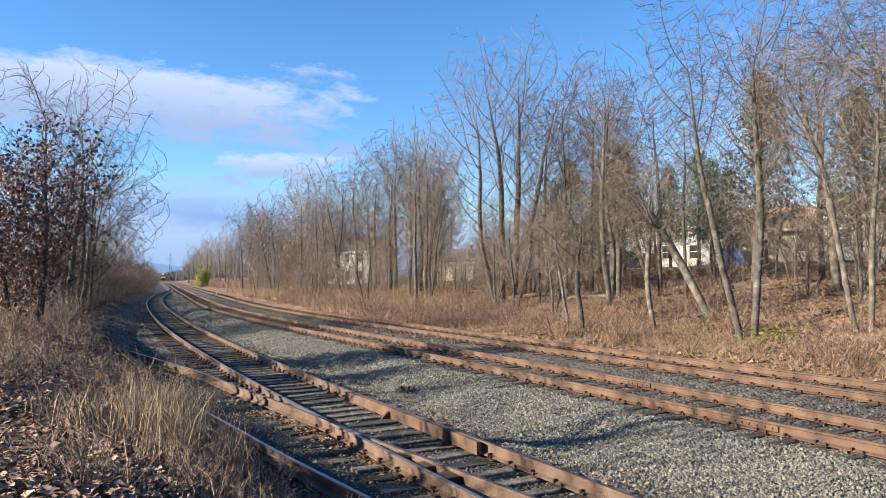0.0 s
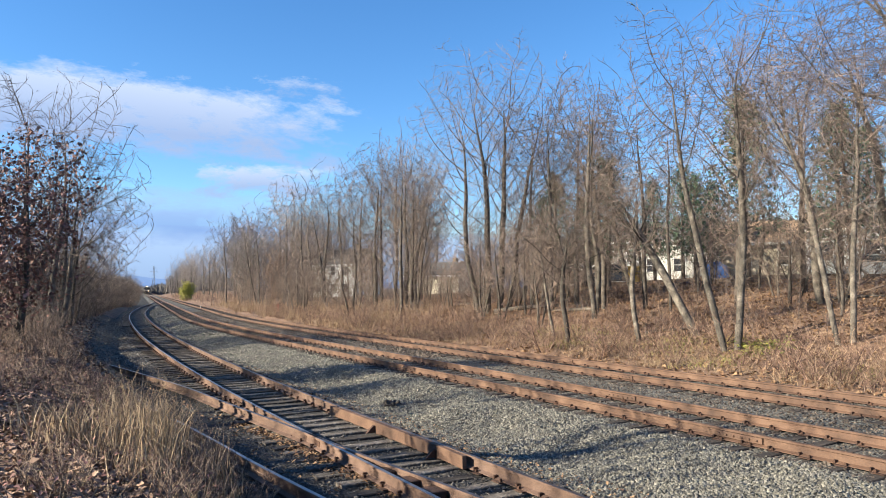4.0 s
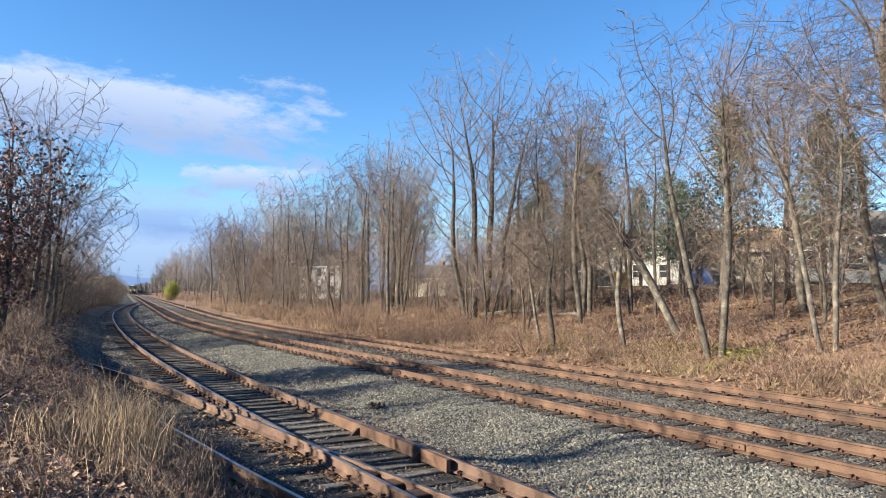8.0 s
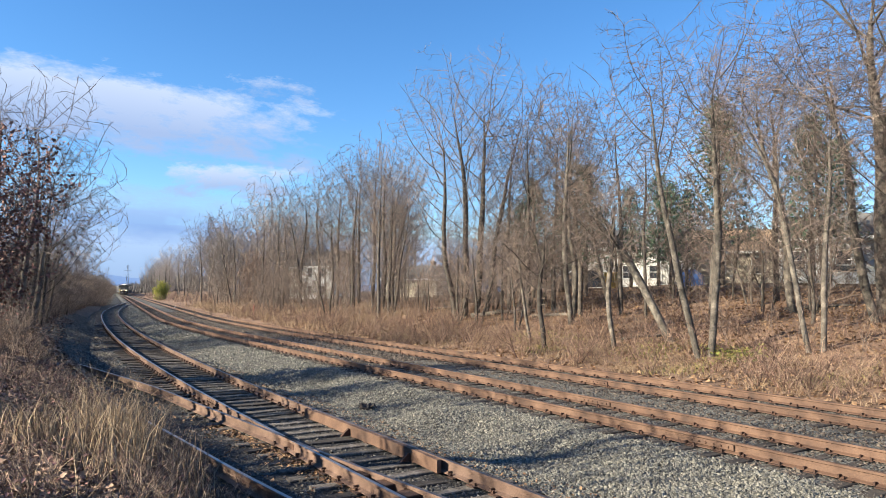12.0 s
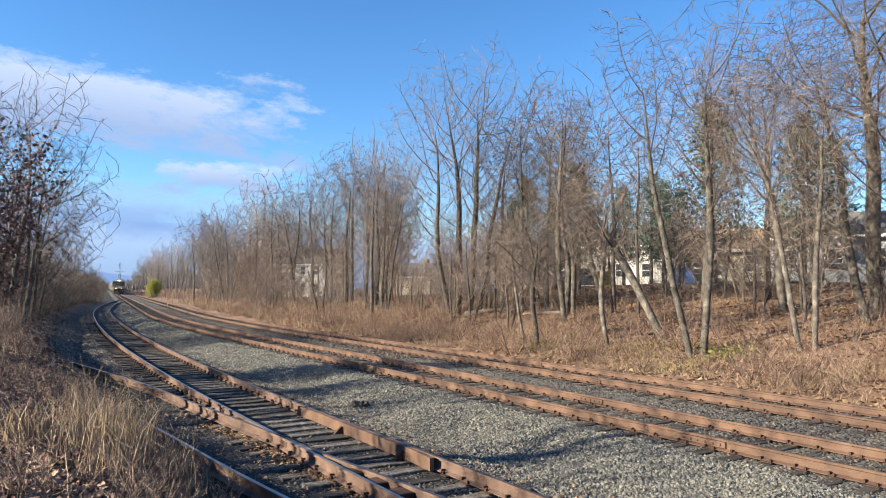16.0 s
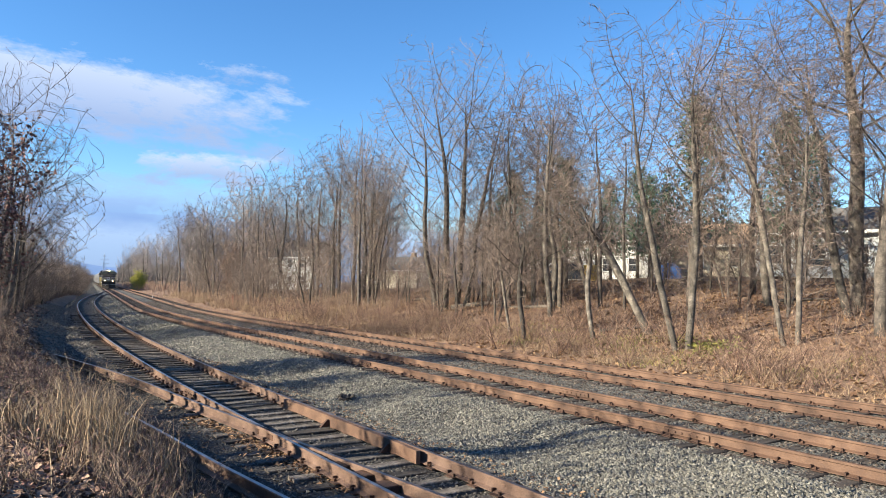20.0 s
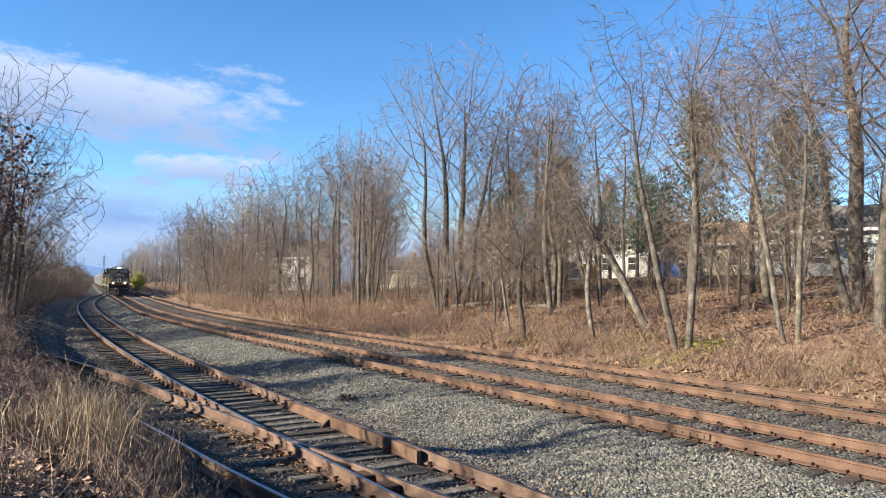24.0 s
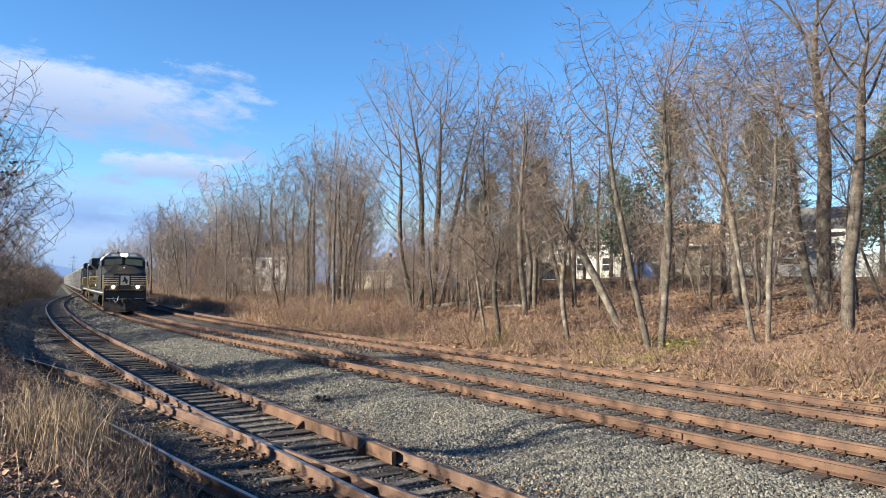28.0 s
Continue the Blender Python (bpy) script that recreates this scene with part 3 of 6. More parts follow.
def leaf_cards(rng, tips, count, size, spread, droop=0.3):
    """Small folded leaves near the twig ends, two triangles each side of the midrib."""
    n = count
    idx = rng.integers(0, len(tips), n)
    t = np.array([[*a, *b] for a, b in tips])[idx]
    k = rng.random((n, 1))
    c = t[:, :3] * k + t[:, 3:] * (1 - k) + rng.normal(0, spread, (n, 3))
    d = rng.normal(0, 1, (n, 3))
    d[:, 2] -= droop
    d /= np.linalg.norm(d, axis=1, keepdims=True)
    s = np.cross(d, rng.normal(0, 1, (n, 3)))
    s /= np.linalg.norm(s, axis=1, keepdims=True)
    u = np.cross(d, s)
    L = size * rng.uniform(0.6, 1.3, (n, 1))
    vs = np.stack([c - d * L * 0.5, c + s * L * 0.30 + u * L * 0.10, c + d * L * 0.5, c - s * L * 0.30 + u * L * 0.10], 1).reshape(-1, 3)
    a = np.arange(n) * 4
    return vs, np.concatenate([np.stack([a, a + 1, a + 2], -1), np.stack([a, a + 2, a + 3], -1)])


def place(ob, x, y, turn, size=1.0, dz=0.0, tilt=0.0):
    return copy_thing(ob, Matrix.Translation((x, y, float(ground_z(x, y)) + dz)) @ pose(0, 0, 0, tilt, 0, turn) @ Matrix.Diagonal((size, size, size, 1)))


def at_ground(x, y, dz=0.0):
    return pose(x, y, float(ground_z(x, y)) + dz)


B = "bare grey-brown deciduous tree on the leaf-covered bank"
# the large trees of the wooded bank, one by one
bare_tree("bare_tree", "tall bare tree with four grey trunks from one foot", [((-0.7, 0.5), (-0.09, 0.08), 15.4, 0.17, 0.30), ((-0.2, 0.1), (-0.02, 0.03), 17.0, 0.20, 0.34), ((0.4, -0.3), (0.04, -0.02), 17.2, 0.20, 0.36), ((0.8, -0.6), (0.12, -0.10), 15.6, 0.17, 0.34)], 11, bark=BARK_DARK, m=at_ground(26.3, 39.5), limbs=18, wide=3.9, count=9830, step=0.23, crook=0.9, twig=0.5)
bare_tree("bare_tree", "bare tree with two pale trunks rising from one foot", [((-0.18, 0.12), (-0.13, 0.13), 12.6, 0.125, 0.28), ((0.18, -0.1), (0.03, -0.03), 13.4, 0.135, 0.30)], 12, m=at_ground(22.3, 17.7), seeds=900, limbs=17, wide=2.5, count=4910, step=0.20, crook=1.1, twig=0.35)
bare_tree("bare_tree", "leaning pale trunk with a broken bent top", [((0, 0), (-0.42, 0.40), 6.8, 0.17, 0.55)], 13, m=at_ground(24.1, 20.7), wide=1.4, count=830, step=0.19, crook=1.0)
bare_tree("bare_tree", B, [((0, 0), (0.0, 0.0), 13.2, 0.15, 0.33), ((0.5, 0.4), (0.07, 0.04), 12.0, 0.12, 0.33)], 14, m=at_ground(26.4, 29.7), seeds=1100, wide=2.5, count=4910, crook=1.0)
bare_tree("bare_tree", "thin bare tree with a dark crooked top", [((0, 0), (-0.06, 0.07), 7.6, 0.11, 0.42)], 15, bark=BARK, m=at_ground(22.3, 22.3), wide=2.6, count=1590, step=0.17, crook=1.7, up=0.0)
bare_tree("bare_tree", "thin bare tree with a dense low crown", [((0, 0), (-0.02, 0.02), 6.4, 0.11, 0.45)], 16, bark=BARK_DARK, m=at_ground(20.6, 24.9), wide=3.2, count=2460, step=0.16, crook=1.5, up=-0.05)
bare_tree("bare_tree", "slender leaning sapling at the foot of the bank", [((0, 0), (-0.12, 0.12), 6.0, 0.07, 0.4)], 17, m=at_ground(20.9, 26.2), wide=1.3, count=760, step=0.17)
bare_tree("bare_tree", "pair of slender pale trunks forking upwards", [((-0.15, 0.1), (-0.12, 0.13), 11.5, 0.095, 0.3), ((0.2, -0.15), (0.05, -0.03), 11.0, 0.10, 0.28)], 18, m=at_ground(24.2, 14.6), seeds=900, wide=2.3, count=3780, step=0.20, crook=1.2)
bare_tree("bare_tree", B, [((0, 0), (-0.06, 0.08), 13.0, 0.19, 0.3)], 19, m=at_ground(31.9, 20.3), seeds=1200, wide=3.6, count=4160, crook=1.0)
bare_tree("bare_tree", "pale bare tree leaning over the bank", [((0, 0), (-0.14, 0.16), 12.5, 0.17, 0.32)], 20, m=at_ground(29.6, 15.3), seeds=1200, wide=3.4, count=3780, crook=1.0)
bare_tree("bare_tree", "large bare tree with a thick straight trunk", [((0, 0), (0.0, 0.0), 17.5, 0.30, 0.36)], 21, m=at_ground(31.8, 16.1), wide=5.0, count=5670, step=0.24, crook=1.0, twig=0.5)
bare_tree("bare_tree", "dark-barked bare tree with a crooked trunk", [((0, 0), (0.06, -0.05), 14.5, 0.22, 0.32)], 22, bark=BARK_DARK, twigs=TWIG_DARK, m=at_ground(26.3, 12.6), wide=3.8, count=4910, crook=1.1)
bare_tree("bare_tree", "bare tree with a straight grey trunk", [((0, 0), (0.02, -0.02), 14.0, 0.19, 0.3)], 23, m=at_ground(28.2, 10.9), wide=3.4, count=4160, crook=1.0)
bare_tree("bare_tree", "dark-trunked bare tree among the leaf litter", [((0, 0), (0, 0), 13.0, 0.2, 0.35)], 24, bark=BARK_DARK, m=at_ground(31.1, 24.2), seeds=1400, wide=3.5, count=4160, crook=1.0)
# kinds for the rest of the belt
KINDS = []
for i, (h, rad, wd, cl) in enumerate(((13, 0.14, 2.7, 0.2), (14, 0.15, 2.5, 0.24), (11, 0.12, 2.4, 0.18), (12, 0.125, 2.3, 0.2), (9, 0.09, 2.1, 0.14), (15, 0.17, 3.0, 0.26))):
    stems = [((0, 0), (0.02, 0.03), h, rad, cl)]
    if i in (1, 3):
        stems.append(((0.45, 0.2), (0.16, -0.06), h * 0.88, rad * 0.85, cl))
    ob, _ = bare_tree("bare_tree", B, stems, 40 + i, group="bare trees of the wooded belt", m=at_ground(24.9 + 2.1 * i, 50 + 3.3 * i), bark=BARK_DARK, wide=wd * 1.3, count=1900, step=0.31, tip=0.0135, twig=0.5, sprays=1, crook=0.9)
    KINDS.append((ob, h))
FAR_KINDS = []
for i, (h, rad, wd, cl) in enumerate(((14, 0.18, 3.0, 0.14), (12, 0.15, 2.6, 0.12), (15, 0.19, 3.2, 0.18))):
    ob, _ = bare_tree("bare_tree", "distant bare grey-brown tree along the railway", [((0, 0), (0.02, 0.03), h, rad, cl), ((0.5, 0.3), (0.1, 0.05), h * 0.8, rad * 0.8, cl)], 50 + i, group="bare trees of the wooded belt", m=at_ground(41 + i, 120 + 9 * i), wide=wd * 1.2, count=1300, step=0.45, tip=0.028, twig=0.8, sprays=1, twigs=HAZY_TWIG, bark=BARK_DARK)
    FAR_KINDS.append((ob, h))
rng = random.Random(77)


def skyline(az):
    """How high the tops of the belt stand over the horizon, in degrees, by the way one looks."""
    return float(np.interp(az, (-4, 1.5, 4, 5.5, 6.5, 8.9, 11.8, 13, 15.2, 17.3, 20.3, 24.8, 30, 38, 43, 48, 60), (13, 13, 10.5, 8, 3.6, 3.1, 4.3, 5.6, 6.7, 8.2, 9.3, 12.0, 13.5, 15.8, 16.5, 19, 21)))


def plant(kind, x, y, size, reach=None):
    """Plants a tree no higher than the skyline, or just so high with reach; the line of the track itself stays open."""
    az, dist = math.degrees(math.atan2(x, y)), math.hypot(x, y)
    if y > 60 and 6.9 - 110 / dist < az < 8.7 + 130 / dist:
        return
    top = (2.4 - float(ground_z(x, y)) + dist * math.tan(radians(skyline(az)))) / (kind[1] * 1.03)
    size = min(size, top) if reach is None else top * reach
    if 0.25 < size < 1.6:
        place(kind[0], x, y, rng.uniform(0, 360), size)


for x, y, kind, size in [(27.4, 60.5, 5, 0.95), (28.4, 67.3, 0, 0.95), (31.9, 90.4, 1, 1.0), (33.5, 100, 3, 1.05), (44.6, 185.2, 5, 1.35)]:
    plant(KINDS[kind], x, y, size)
# the trees that make the skyline
for az, d, k, f in ((13.0, 128, 5, 1.0), (15.4, 112, 3, 0.98), (17.4, 100, 0, 1.0), (18.7, 92, 2, 0.96), (20.4, 86, 1, 1.0), (21.8, 80, 5, 0.95), (23.2, 76, 3, 0.97), (24.9, 70, 0, 1.0), (26.0, 64, 1, 1.0), (27.6, 62, 5, 0.9), (36.8, 47, 3, 0.95), (38.4, 44, 2, 1.0), (40.3, 46, 0, 0.96), (42.4, 43, 1, 1.0), (45.5, 42, 3, 0.92), (56.5, 42, 5, 0.9)):
    plant(KINDS[k], d * math.sin(radians(az)), d * math.cos(radians(az)), 1.0, f)
for i in range(5):
    y = 6 + 74 * ((i * 0.618) % 1)
    u = rng.uniform(31, 47) if y < 35 else rng.uniform(25, 42)
    plant(KINDS[rng.randrange(6)], u + float(bend(y)), y, rng.uniform(0.6, 0.95))
for i in range(5):
    y = 72 + 45 * ((i * 0.618) % 1)
    u = rng.uniform(19.8, 26) + rng.random() ** 2 * 14
    plant(KINDS[rng.randrange(6)], u + float(bend(y)), y, rng.uniform(0.62, 0.92))
for i in range(5):
    y = 45 + 80 * ((i * 0.618) % 1)
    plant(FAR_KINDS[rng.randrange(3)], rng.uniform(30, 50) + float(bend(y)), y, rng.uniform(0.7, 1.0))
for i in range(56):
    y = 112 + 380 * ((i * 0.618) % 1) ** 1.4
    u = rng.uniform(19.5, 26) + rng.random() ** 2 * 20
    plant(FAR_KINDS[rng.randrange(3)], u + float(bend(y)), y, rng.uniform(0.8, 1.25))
# low crowded trees under the tall ones
UNDER = []
for i, (h, wd) in enumerate(((5.0, 1.9), (5.8, 1.7), (4.2, 2.0))):
    ob, _ = bare_tree("bare_tree", "low crooked bare tree with a tangled grey crown", [((0, 0), (0.05, 0.03), h, 0.07, 0.2), ((0.25, 0.1), (0.25, -0.1), h * 0.85, 0.055, 0.2)], 140 + i, group="low trees under the belt", m=at_ground(23.6 + 2.2 * i, 31 + 4.1 * i), bark=BARK_DARK, wide=wd * 1.15, count=900, step=0.23, tip=0.0105, twig=0.35, crook=1.5, up=0.02)
    UNDER.append((ob, h))
for i in range(40):
    y = 36 + 99 * ((i * 0.618) % 1) ** 1.25
    u = rng.uniform(21.5, 32)
    plant(UNDER[i % 3], u + float(bend(y)), y, rng.uniform(0.75, 1.35))
for i in range(18):
    plant(UNDER[i % 3], rng.uniform(29, 42), 11 + 2.2 * i, rng.uniform(0.8, 1.2))
# slim straight trees with high crowns, in front of the houses
slim, _ = bare_tree("bare_tree", "slim bare tree with a straight thin trunk", [((0, 0), (0.02, 0.01), 11.5, 0.085, 0.45)], 160, group="slim trees of the belt", m=at_ground(29.4, 27.1), bark=BARK_DARK, wide=1.6, count=1100, step=0.25)
for i in range(6):
    y = 8 + 30 * ((i * 0.618) % 1)
    plant((slim, 11.5), rng.uniform(25.5, 38), y, rng.uniform(0.6, 1.1))
# trees on the side of the siding
L_ = "bare tree beside the siding, its twigs darkened as if backlit"
for i, (x, y, h, rad, wd) in enumerate(((0.7, 37, 11.3, 0.14, 2.8), (1.2, 41.5, 9.4, 0.12, 3.0), (-0.6, 40, 11.6, 0.14, 2.8), (1.7, 46, 7.6, 0.10, 2.4))):
    bare_tree("bare_tree", L_, [((0, 0), (0.05, -0.02), h, rad, 0.12), ((0.5, 0.3), (0.14, 0.02), h * 0.8, rad * 0.75, 0.12)], 60 + i, bark=BARK_DARK, twigs=TWIG_DARK, m=at_ground(x, y), wide=wd * 1.2, count=1900, step=0.28, tip=0.0115, twig=0.45, up=0.1, crook=0.8)
for i in range(20):
    y = 40 + 75 * ((i * 0.618) % 1)
    plant(KINDS[rng.choice((2, 4, 3, 0))], float(siding(y)) - 5.0 - rng.random() * 9, y, rng.uniform(0.4, 0.7))
for i in range(22):
    y = 60 + 400 * ((i * 0.618) % 1) ** 1.5
    edge = (float(siding(y)) - 4.0 if y < 100 else float(main_1(y)) - 6.5)
    x = edge - rng.random() ** 1.5 * 14
    plant(KINDS[rng.choice((2, 4, 4, 0))] if y < 75 else FAR_KINDS[rng.randrange(3)], x, y, rng.uniform(0.4, 0.7))

for i in range(46):
    y = 62 + 300 * ((i * 0.618) % 1) ** 1.3
    edge = float(siding(y)) - 3.4 if y < 165 else float(main_1(y)) - 4.6
    place(UNDER[i % 3][0], edge - rng.random() ** 2 * 6, y, rng.uniform(0, 360), rng.uniform(0.6, 0.95) * (1 if y < 160 else 1.25))

dark_low, _ = bare_tree("bare_tree", "low grey-twigged bare tree beside the siding", [((0, 0), (0.05, 0.03), 5.0, 0.07, 0.1), ((0.3, 0.1), (0.3, -0.1), 4.4, 0.05, 0.1), ((-0.3, 0.2), (-0.25, 0.1), 4.2, 0.05, 0.1)], 171, group="low trees beside the siding", m=at_ground(0.4, 47), bark=BARK_DARK, twigs=TWIG_DARK, wide=1.8, count=800, step=0.24, tip=0.011, twig=0.45, crook=1.6)
for i in range(26):
    y = 58 + 170 * ((i * 0.618) % 1) ** 1.2
    edge = float(siding(y)) - 3.6 if y < 165 else float(main_1(y)) - 5.0
    x = edge - 0.2 - rng.random() * 3
    rise_ = float(np.interp(math.degrees(math.atan2(x, y)), (3, 5.4, 6.3, 6.8), (8, 5, 3, 1.8)))
    place(dark_low, x, y, rng.uniform(0, 360), max(0.4, min(0.85, (2.4 + y * math.tan(radians(rise_))) / 5.2)))

for x, y, f in ((-2.6, 28, 0.75), (-0.6, 37, 0.8), (0.6, 44, 0.7), (0.9, 50, 0.85), (1.8, 54, 0.85), (2.6, 60, 0.9)):
    place(dark_low, x, y, rng.uniform(0, 360), f)

# oak that keeps its dry leaves


def leafy(name, label, category, stems, seed, leaf, number, size, scatter, m, bark=None, group="", **kw):
    ob, w = bare_tree(name, label, stems, seed, bark=bark or BARK_DARK, twigs=TWIG_DARK, category=category, group=group, m=m, **kw)
    vs, fs = leaf_cards(np.random.default_rng(seed), w.tips, number, size, scatter)
    part("foliage", mesh_of("foliage", vs, fs, leaf), None, ob)
    return ob


leafy("oak_tree", "small oak holding its dry red-brown leaves", "tree", [((0, 0), (0.02, 0), 6.0, 0.10, 0.12), ((-0.7, 0.2), (-0.1, 0), 5.3, 0.08, 0.12)], 81, OAK_LEAF, 6800, 0.135, 0.12, at_ground(-0.3, 24), wide=1.9, count=1500, step=0.2)
leafy("oak_tree", "low oak sapling with dry red-brown leaves", "tree", [((0, 0), (0.02, 0), 4.2, 0.07, 0.08)], 82, OAK_LEAF, 2600, 0.13, 0.12, at_ground(-2.0, 20.5), wide=1.6, count=900, step=0.2)
leafy("beech_tree", "small beech holding tan dead leaves at the bank's foot", "tree", [((0, 0), (0, 0), 7.2, 0.1, 0.06)], 83, BEECH_LEAF, 6500, 0.22, 0.25, at_ground(31.6, 104), wide=2.3, count=900, step=0.28)
leafy("yellow_bush", "yellow-green leafy bush beside the far track", "bush", [((0, 0), (0, 0), 5.0, 0.06, 0.05), ((0.5, 0.3), (0.06, 0), 4.0, 0.05, 0.05), ((-0.4, -0.2), (-0.06, 0), 3.4, 0.05, 0.05)], 84, YELLOW_LEAF, 5000, 0.30, 0.3, at_ground(36.3, 203), wide=1.2, count=300, step=0.3)

# evergreens behind the belt


def pine_tree(h, seed):
    r = random.Random(seed)
    tr, tips = Geo(), []
    tr.tube([(0, 0, -0.3), (0.1, 0, h * 0.5), (0.05, 0.1, h)], [h * 0.018, h * 0.012, 0.03], 8)
    limbs = Geo()
    for i in range(70):
        s = 0.22 + 0.76 * i / 70
        a, ln = i * 2.4 + r.uniform(-0.4, 0.4), h * 0.26 * (1.1 - s) * r.uniform(0.6, 1.2) + 0.4
        p0 = Vector((0.06, 0.03, h * s))
        p1 = p0 + Vector((math.cos(a) * ln, math.sin(a) * ln, ln * r.uniform(-0.15, 0.25)))
        limbs.tube([p0, p1], [0.04, 0.012], 4)
        for k in range(5):
            q = p0.lerp(p1, 0.35 + 0.16 * k)
            tips.append((q + Vector((r.gauss(0, 0.2), r.gauss(0, 0.2), r.gauss(0.05, 0.1))), q))
    ob = thing("pine_tree", "dark green pine behind the bare trees", "tree", "pines behind the belt")
    part("trunk", tr, BARK_DARK, ob)
    part("branchwork", limbs, BARK_DARK, ob)
    vs, fs = leaf_cards(np.random.default_rng(seed), tips, 3800, 0.32, 0.26, 0.0)
    part("foliage", mesh_of("foliage", vs, fs, PINE), None, ob)
    return ob


pine = pine_tree(14, 91)
pine.matrix_basis = at_ground(52, 20.5)
for x, y, s in ((44, 38, 0.58), (47, 45, 0.62), (41, 34, 0.5), (46, 41, 0.66), (55, 31, 0.8), (47, 15.5, 0.85), (44, 19.0, 0.6), (56, 17, 0.95), (48, 62, 0.7), (60, 25, 0.95), (40, 46, 0.55), (43.5, 33.0, 0.95), (44.0, 26.6, 0.8), (37.5, 40.5, 0.72), (35.8, 44.5, 0.66)):
    place(pine, x, y, rng.uniform(0, 360), s)

# ---- unseen trees on the camera's own bank, added to throw their shade on the tracks
SHADE = [bare_tree("bare_tree", "unseen bare tree with few limbs, added to shade the tracks", [((0, 0), (0.04, 0.02), 9.5, 0.16, 0.25), ((0.4, 0.3), (0.12, -0.06), 8.0, 0.12, 0.25)][:2 - i], 70 + i, m=at_ground(-13 - 4 * i, 12 + 5 * i), wide=2.4, count=170, step=0.42, tip=0.012, sprays=1, limbs=6)[0] for i in range(2)]
for x, y, k, size in ((-5.6, 17.0, 2, 0.85), (-7.0, 13.0, 3, 0.95), (-10.5, 13.6, 2, 1.0), (-9, 19.5, 1, 0.9)):
    place(SHADE[k % 2], x, y, 60 * k + 9 * x, size)

# a further row out of view, added to shade the thicket and the siding
for i in range(12):
    place(KINDS[(2, 3, 4)[i % 3]][0], -6.5 - 5 * ((i * 0.618) % 1), 38 + 6 * i, 47 * i, 0.52 + 0.2 * ((i * 0.37) % 1))

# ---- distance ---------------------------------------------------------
# the blue of distance haze is painted into the hills' own colour
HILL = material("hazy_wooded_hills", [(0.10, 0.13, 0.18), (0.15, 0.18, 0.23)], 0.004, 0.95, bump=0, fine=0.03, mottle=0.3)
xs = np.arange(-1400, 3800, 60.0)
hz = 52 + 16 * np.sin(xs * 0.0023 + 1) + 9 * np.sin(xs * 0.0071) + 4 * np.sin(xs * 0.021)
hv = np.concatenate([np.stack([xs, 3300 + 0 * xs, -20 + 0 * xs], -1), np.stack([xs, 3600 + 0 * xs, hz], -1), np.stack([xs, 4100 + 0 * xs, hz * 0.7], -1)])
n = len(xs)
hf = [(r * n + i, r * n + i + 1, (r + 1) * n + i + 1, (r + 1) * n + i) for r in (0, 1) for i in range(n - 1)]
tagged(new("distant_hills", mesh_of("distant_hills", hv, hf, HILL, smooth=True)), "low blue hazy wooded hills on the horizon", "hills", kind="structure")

# greyed wood colour with the haze of distance mixed in
FAR_WOOD = material("far_woods_haze", [(0.12, 0.112, 0.11), (0.19, 0.175, 0.168)], 0.03, 0.95, bump=0, fine=0.4, mottle=0.6, island=True)
r_ = np.random.default_rng(8)


def prisms(p0, p1, p2, r0, r1):
    """Thin three-sided stems through three points each, tapering to a tip."""
    n = len(p0)
    a = r_.uniform(0, 6.28, n)
    rows = []
    for p, rad in ((p0, r0), (p1, r1)):
        for k in range(3):
            rows.append(p + np.stack([np.cos(a + k * 2.094), np.sin(a + k * 2.094), 0 * a], -1) * np.reshape(rad, (-1, 1)))
    rows.append(p2)
    vs = np.stack(rows, 1).reshape(-1, 3)
    b = np.arange(n) * 7
    f = []
    for k in range(3):
        j = (k + 1) % 3
        f += [np.stack([b + k, b + j, b + 3 + j], -1), np.stack([b + k, b + 3 + j, b + 3 + k], -1), np.stack([b + 3 + k, b + 3 + j, b + 6], -1)]
    return vs, np.concatenate(f)


def spikes(p0, p2, rad):
    """Short straight three-sided twigs that taper to a tip."""
    n = len(p0)
    a = r_.uniform(0, 6.28, n)
    rows = [p0 + np.stack([np.cos(a + k * 2.094), np.sin(a + k * 2.094), 0.5 * np.sin(a * 3 + k)], -1) * rad for k in range(3)] + [p2]
    b = np.arange(n) * 4
    return np.stack(rows, 1).reshape(-1, 3), np.concatenate([np.stack([b + k, b + (k + 1) % 3, b + 3], -1) for k in range(3)])


n = 12000
yy = r_.uniform(480, 1000, n)
uu = np.where(r_.random(n) < 0.5, r_.uniform(17.5, 75, n), r_.uniform(-75, 5.0, n))
uu = np.where(yy > 860, r_.uniform(-75, 75, n), uu)
p0 = np.stack([uu + bend(yy), yy, 0 * yy], -1)
aw = np.degrees(np.arctan2(p0[:, 0], p0[:, 1]))
ht = np.where((aw > 6.3) & (aw < 8.9), r_.uniform(4, 8.5, n), r_.uniform(8, 15, n))[:, None]
lean = np.concatenate([r_.normal(0, 1.8, (n, 2)), 0 * ht], 1)
vs, fs = prisms(p0, p0 + lean * 0.5 + [0, 0, 1] * ht * 0.6, p0 + lean + [0, 0, 1] * ht, 0.32, 0.24)
tagged(new("far_woods", mesh_of("far_woods", vs, fs, FAR_WOOD)), "distant grey-brown woods closing the railway cutting", "woods", kind="stuff")

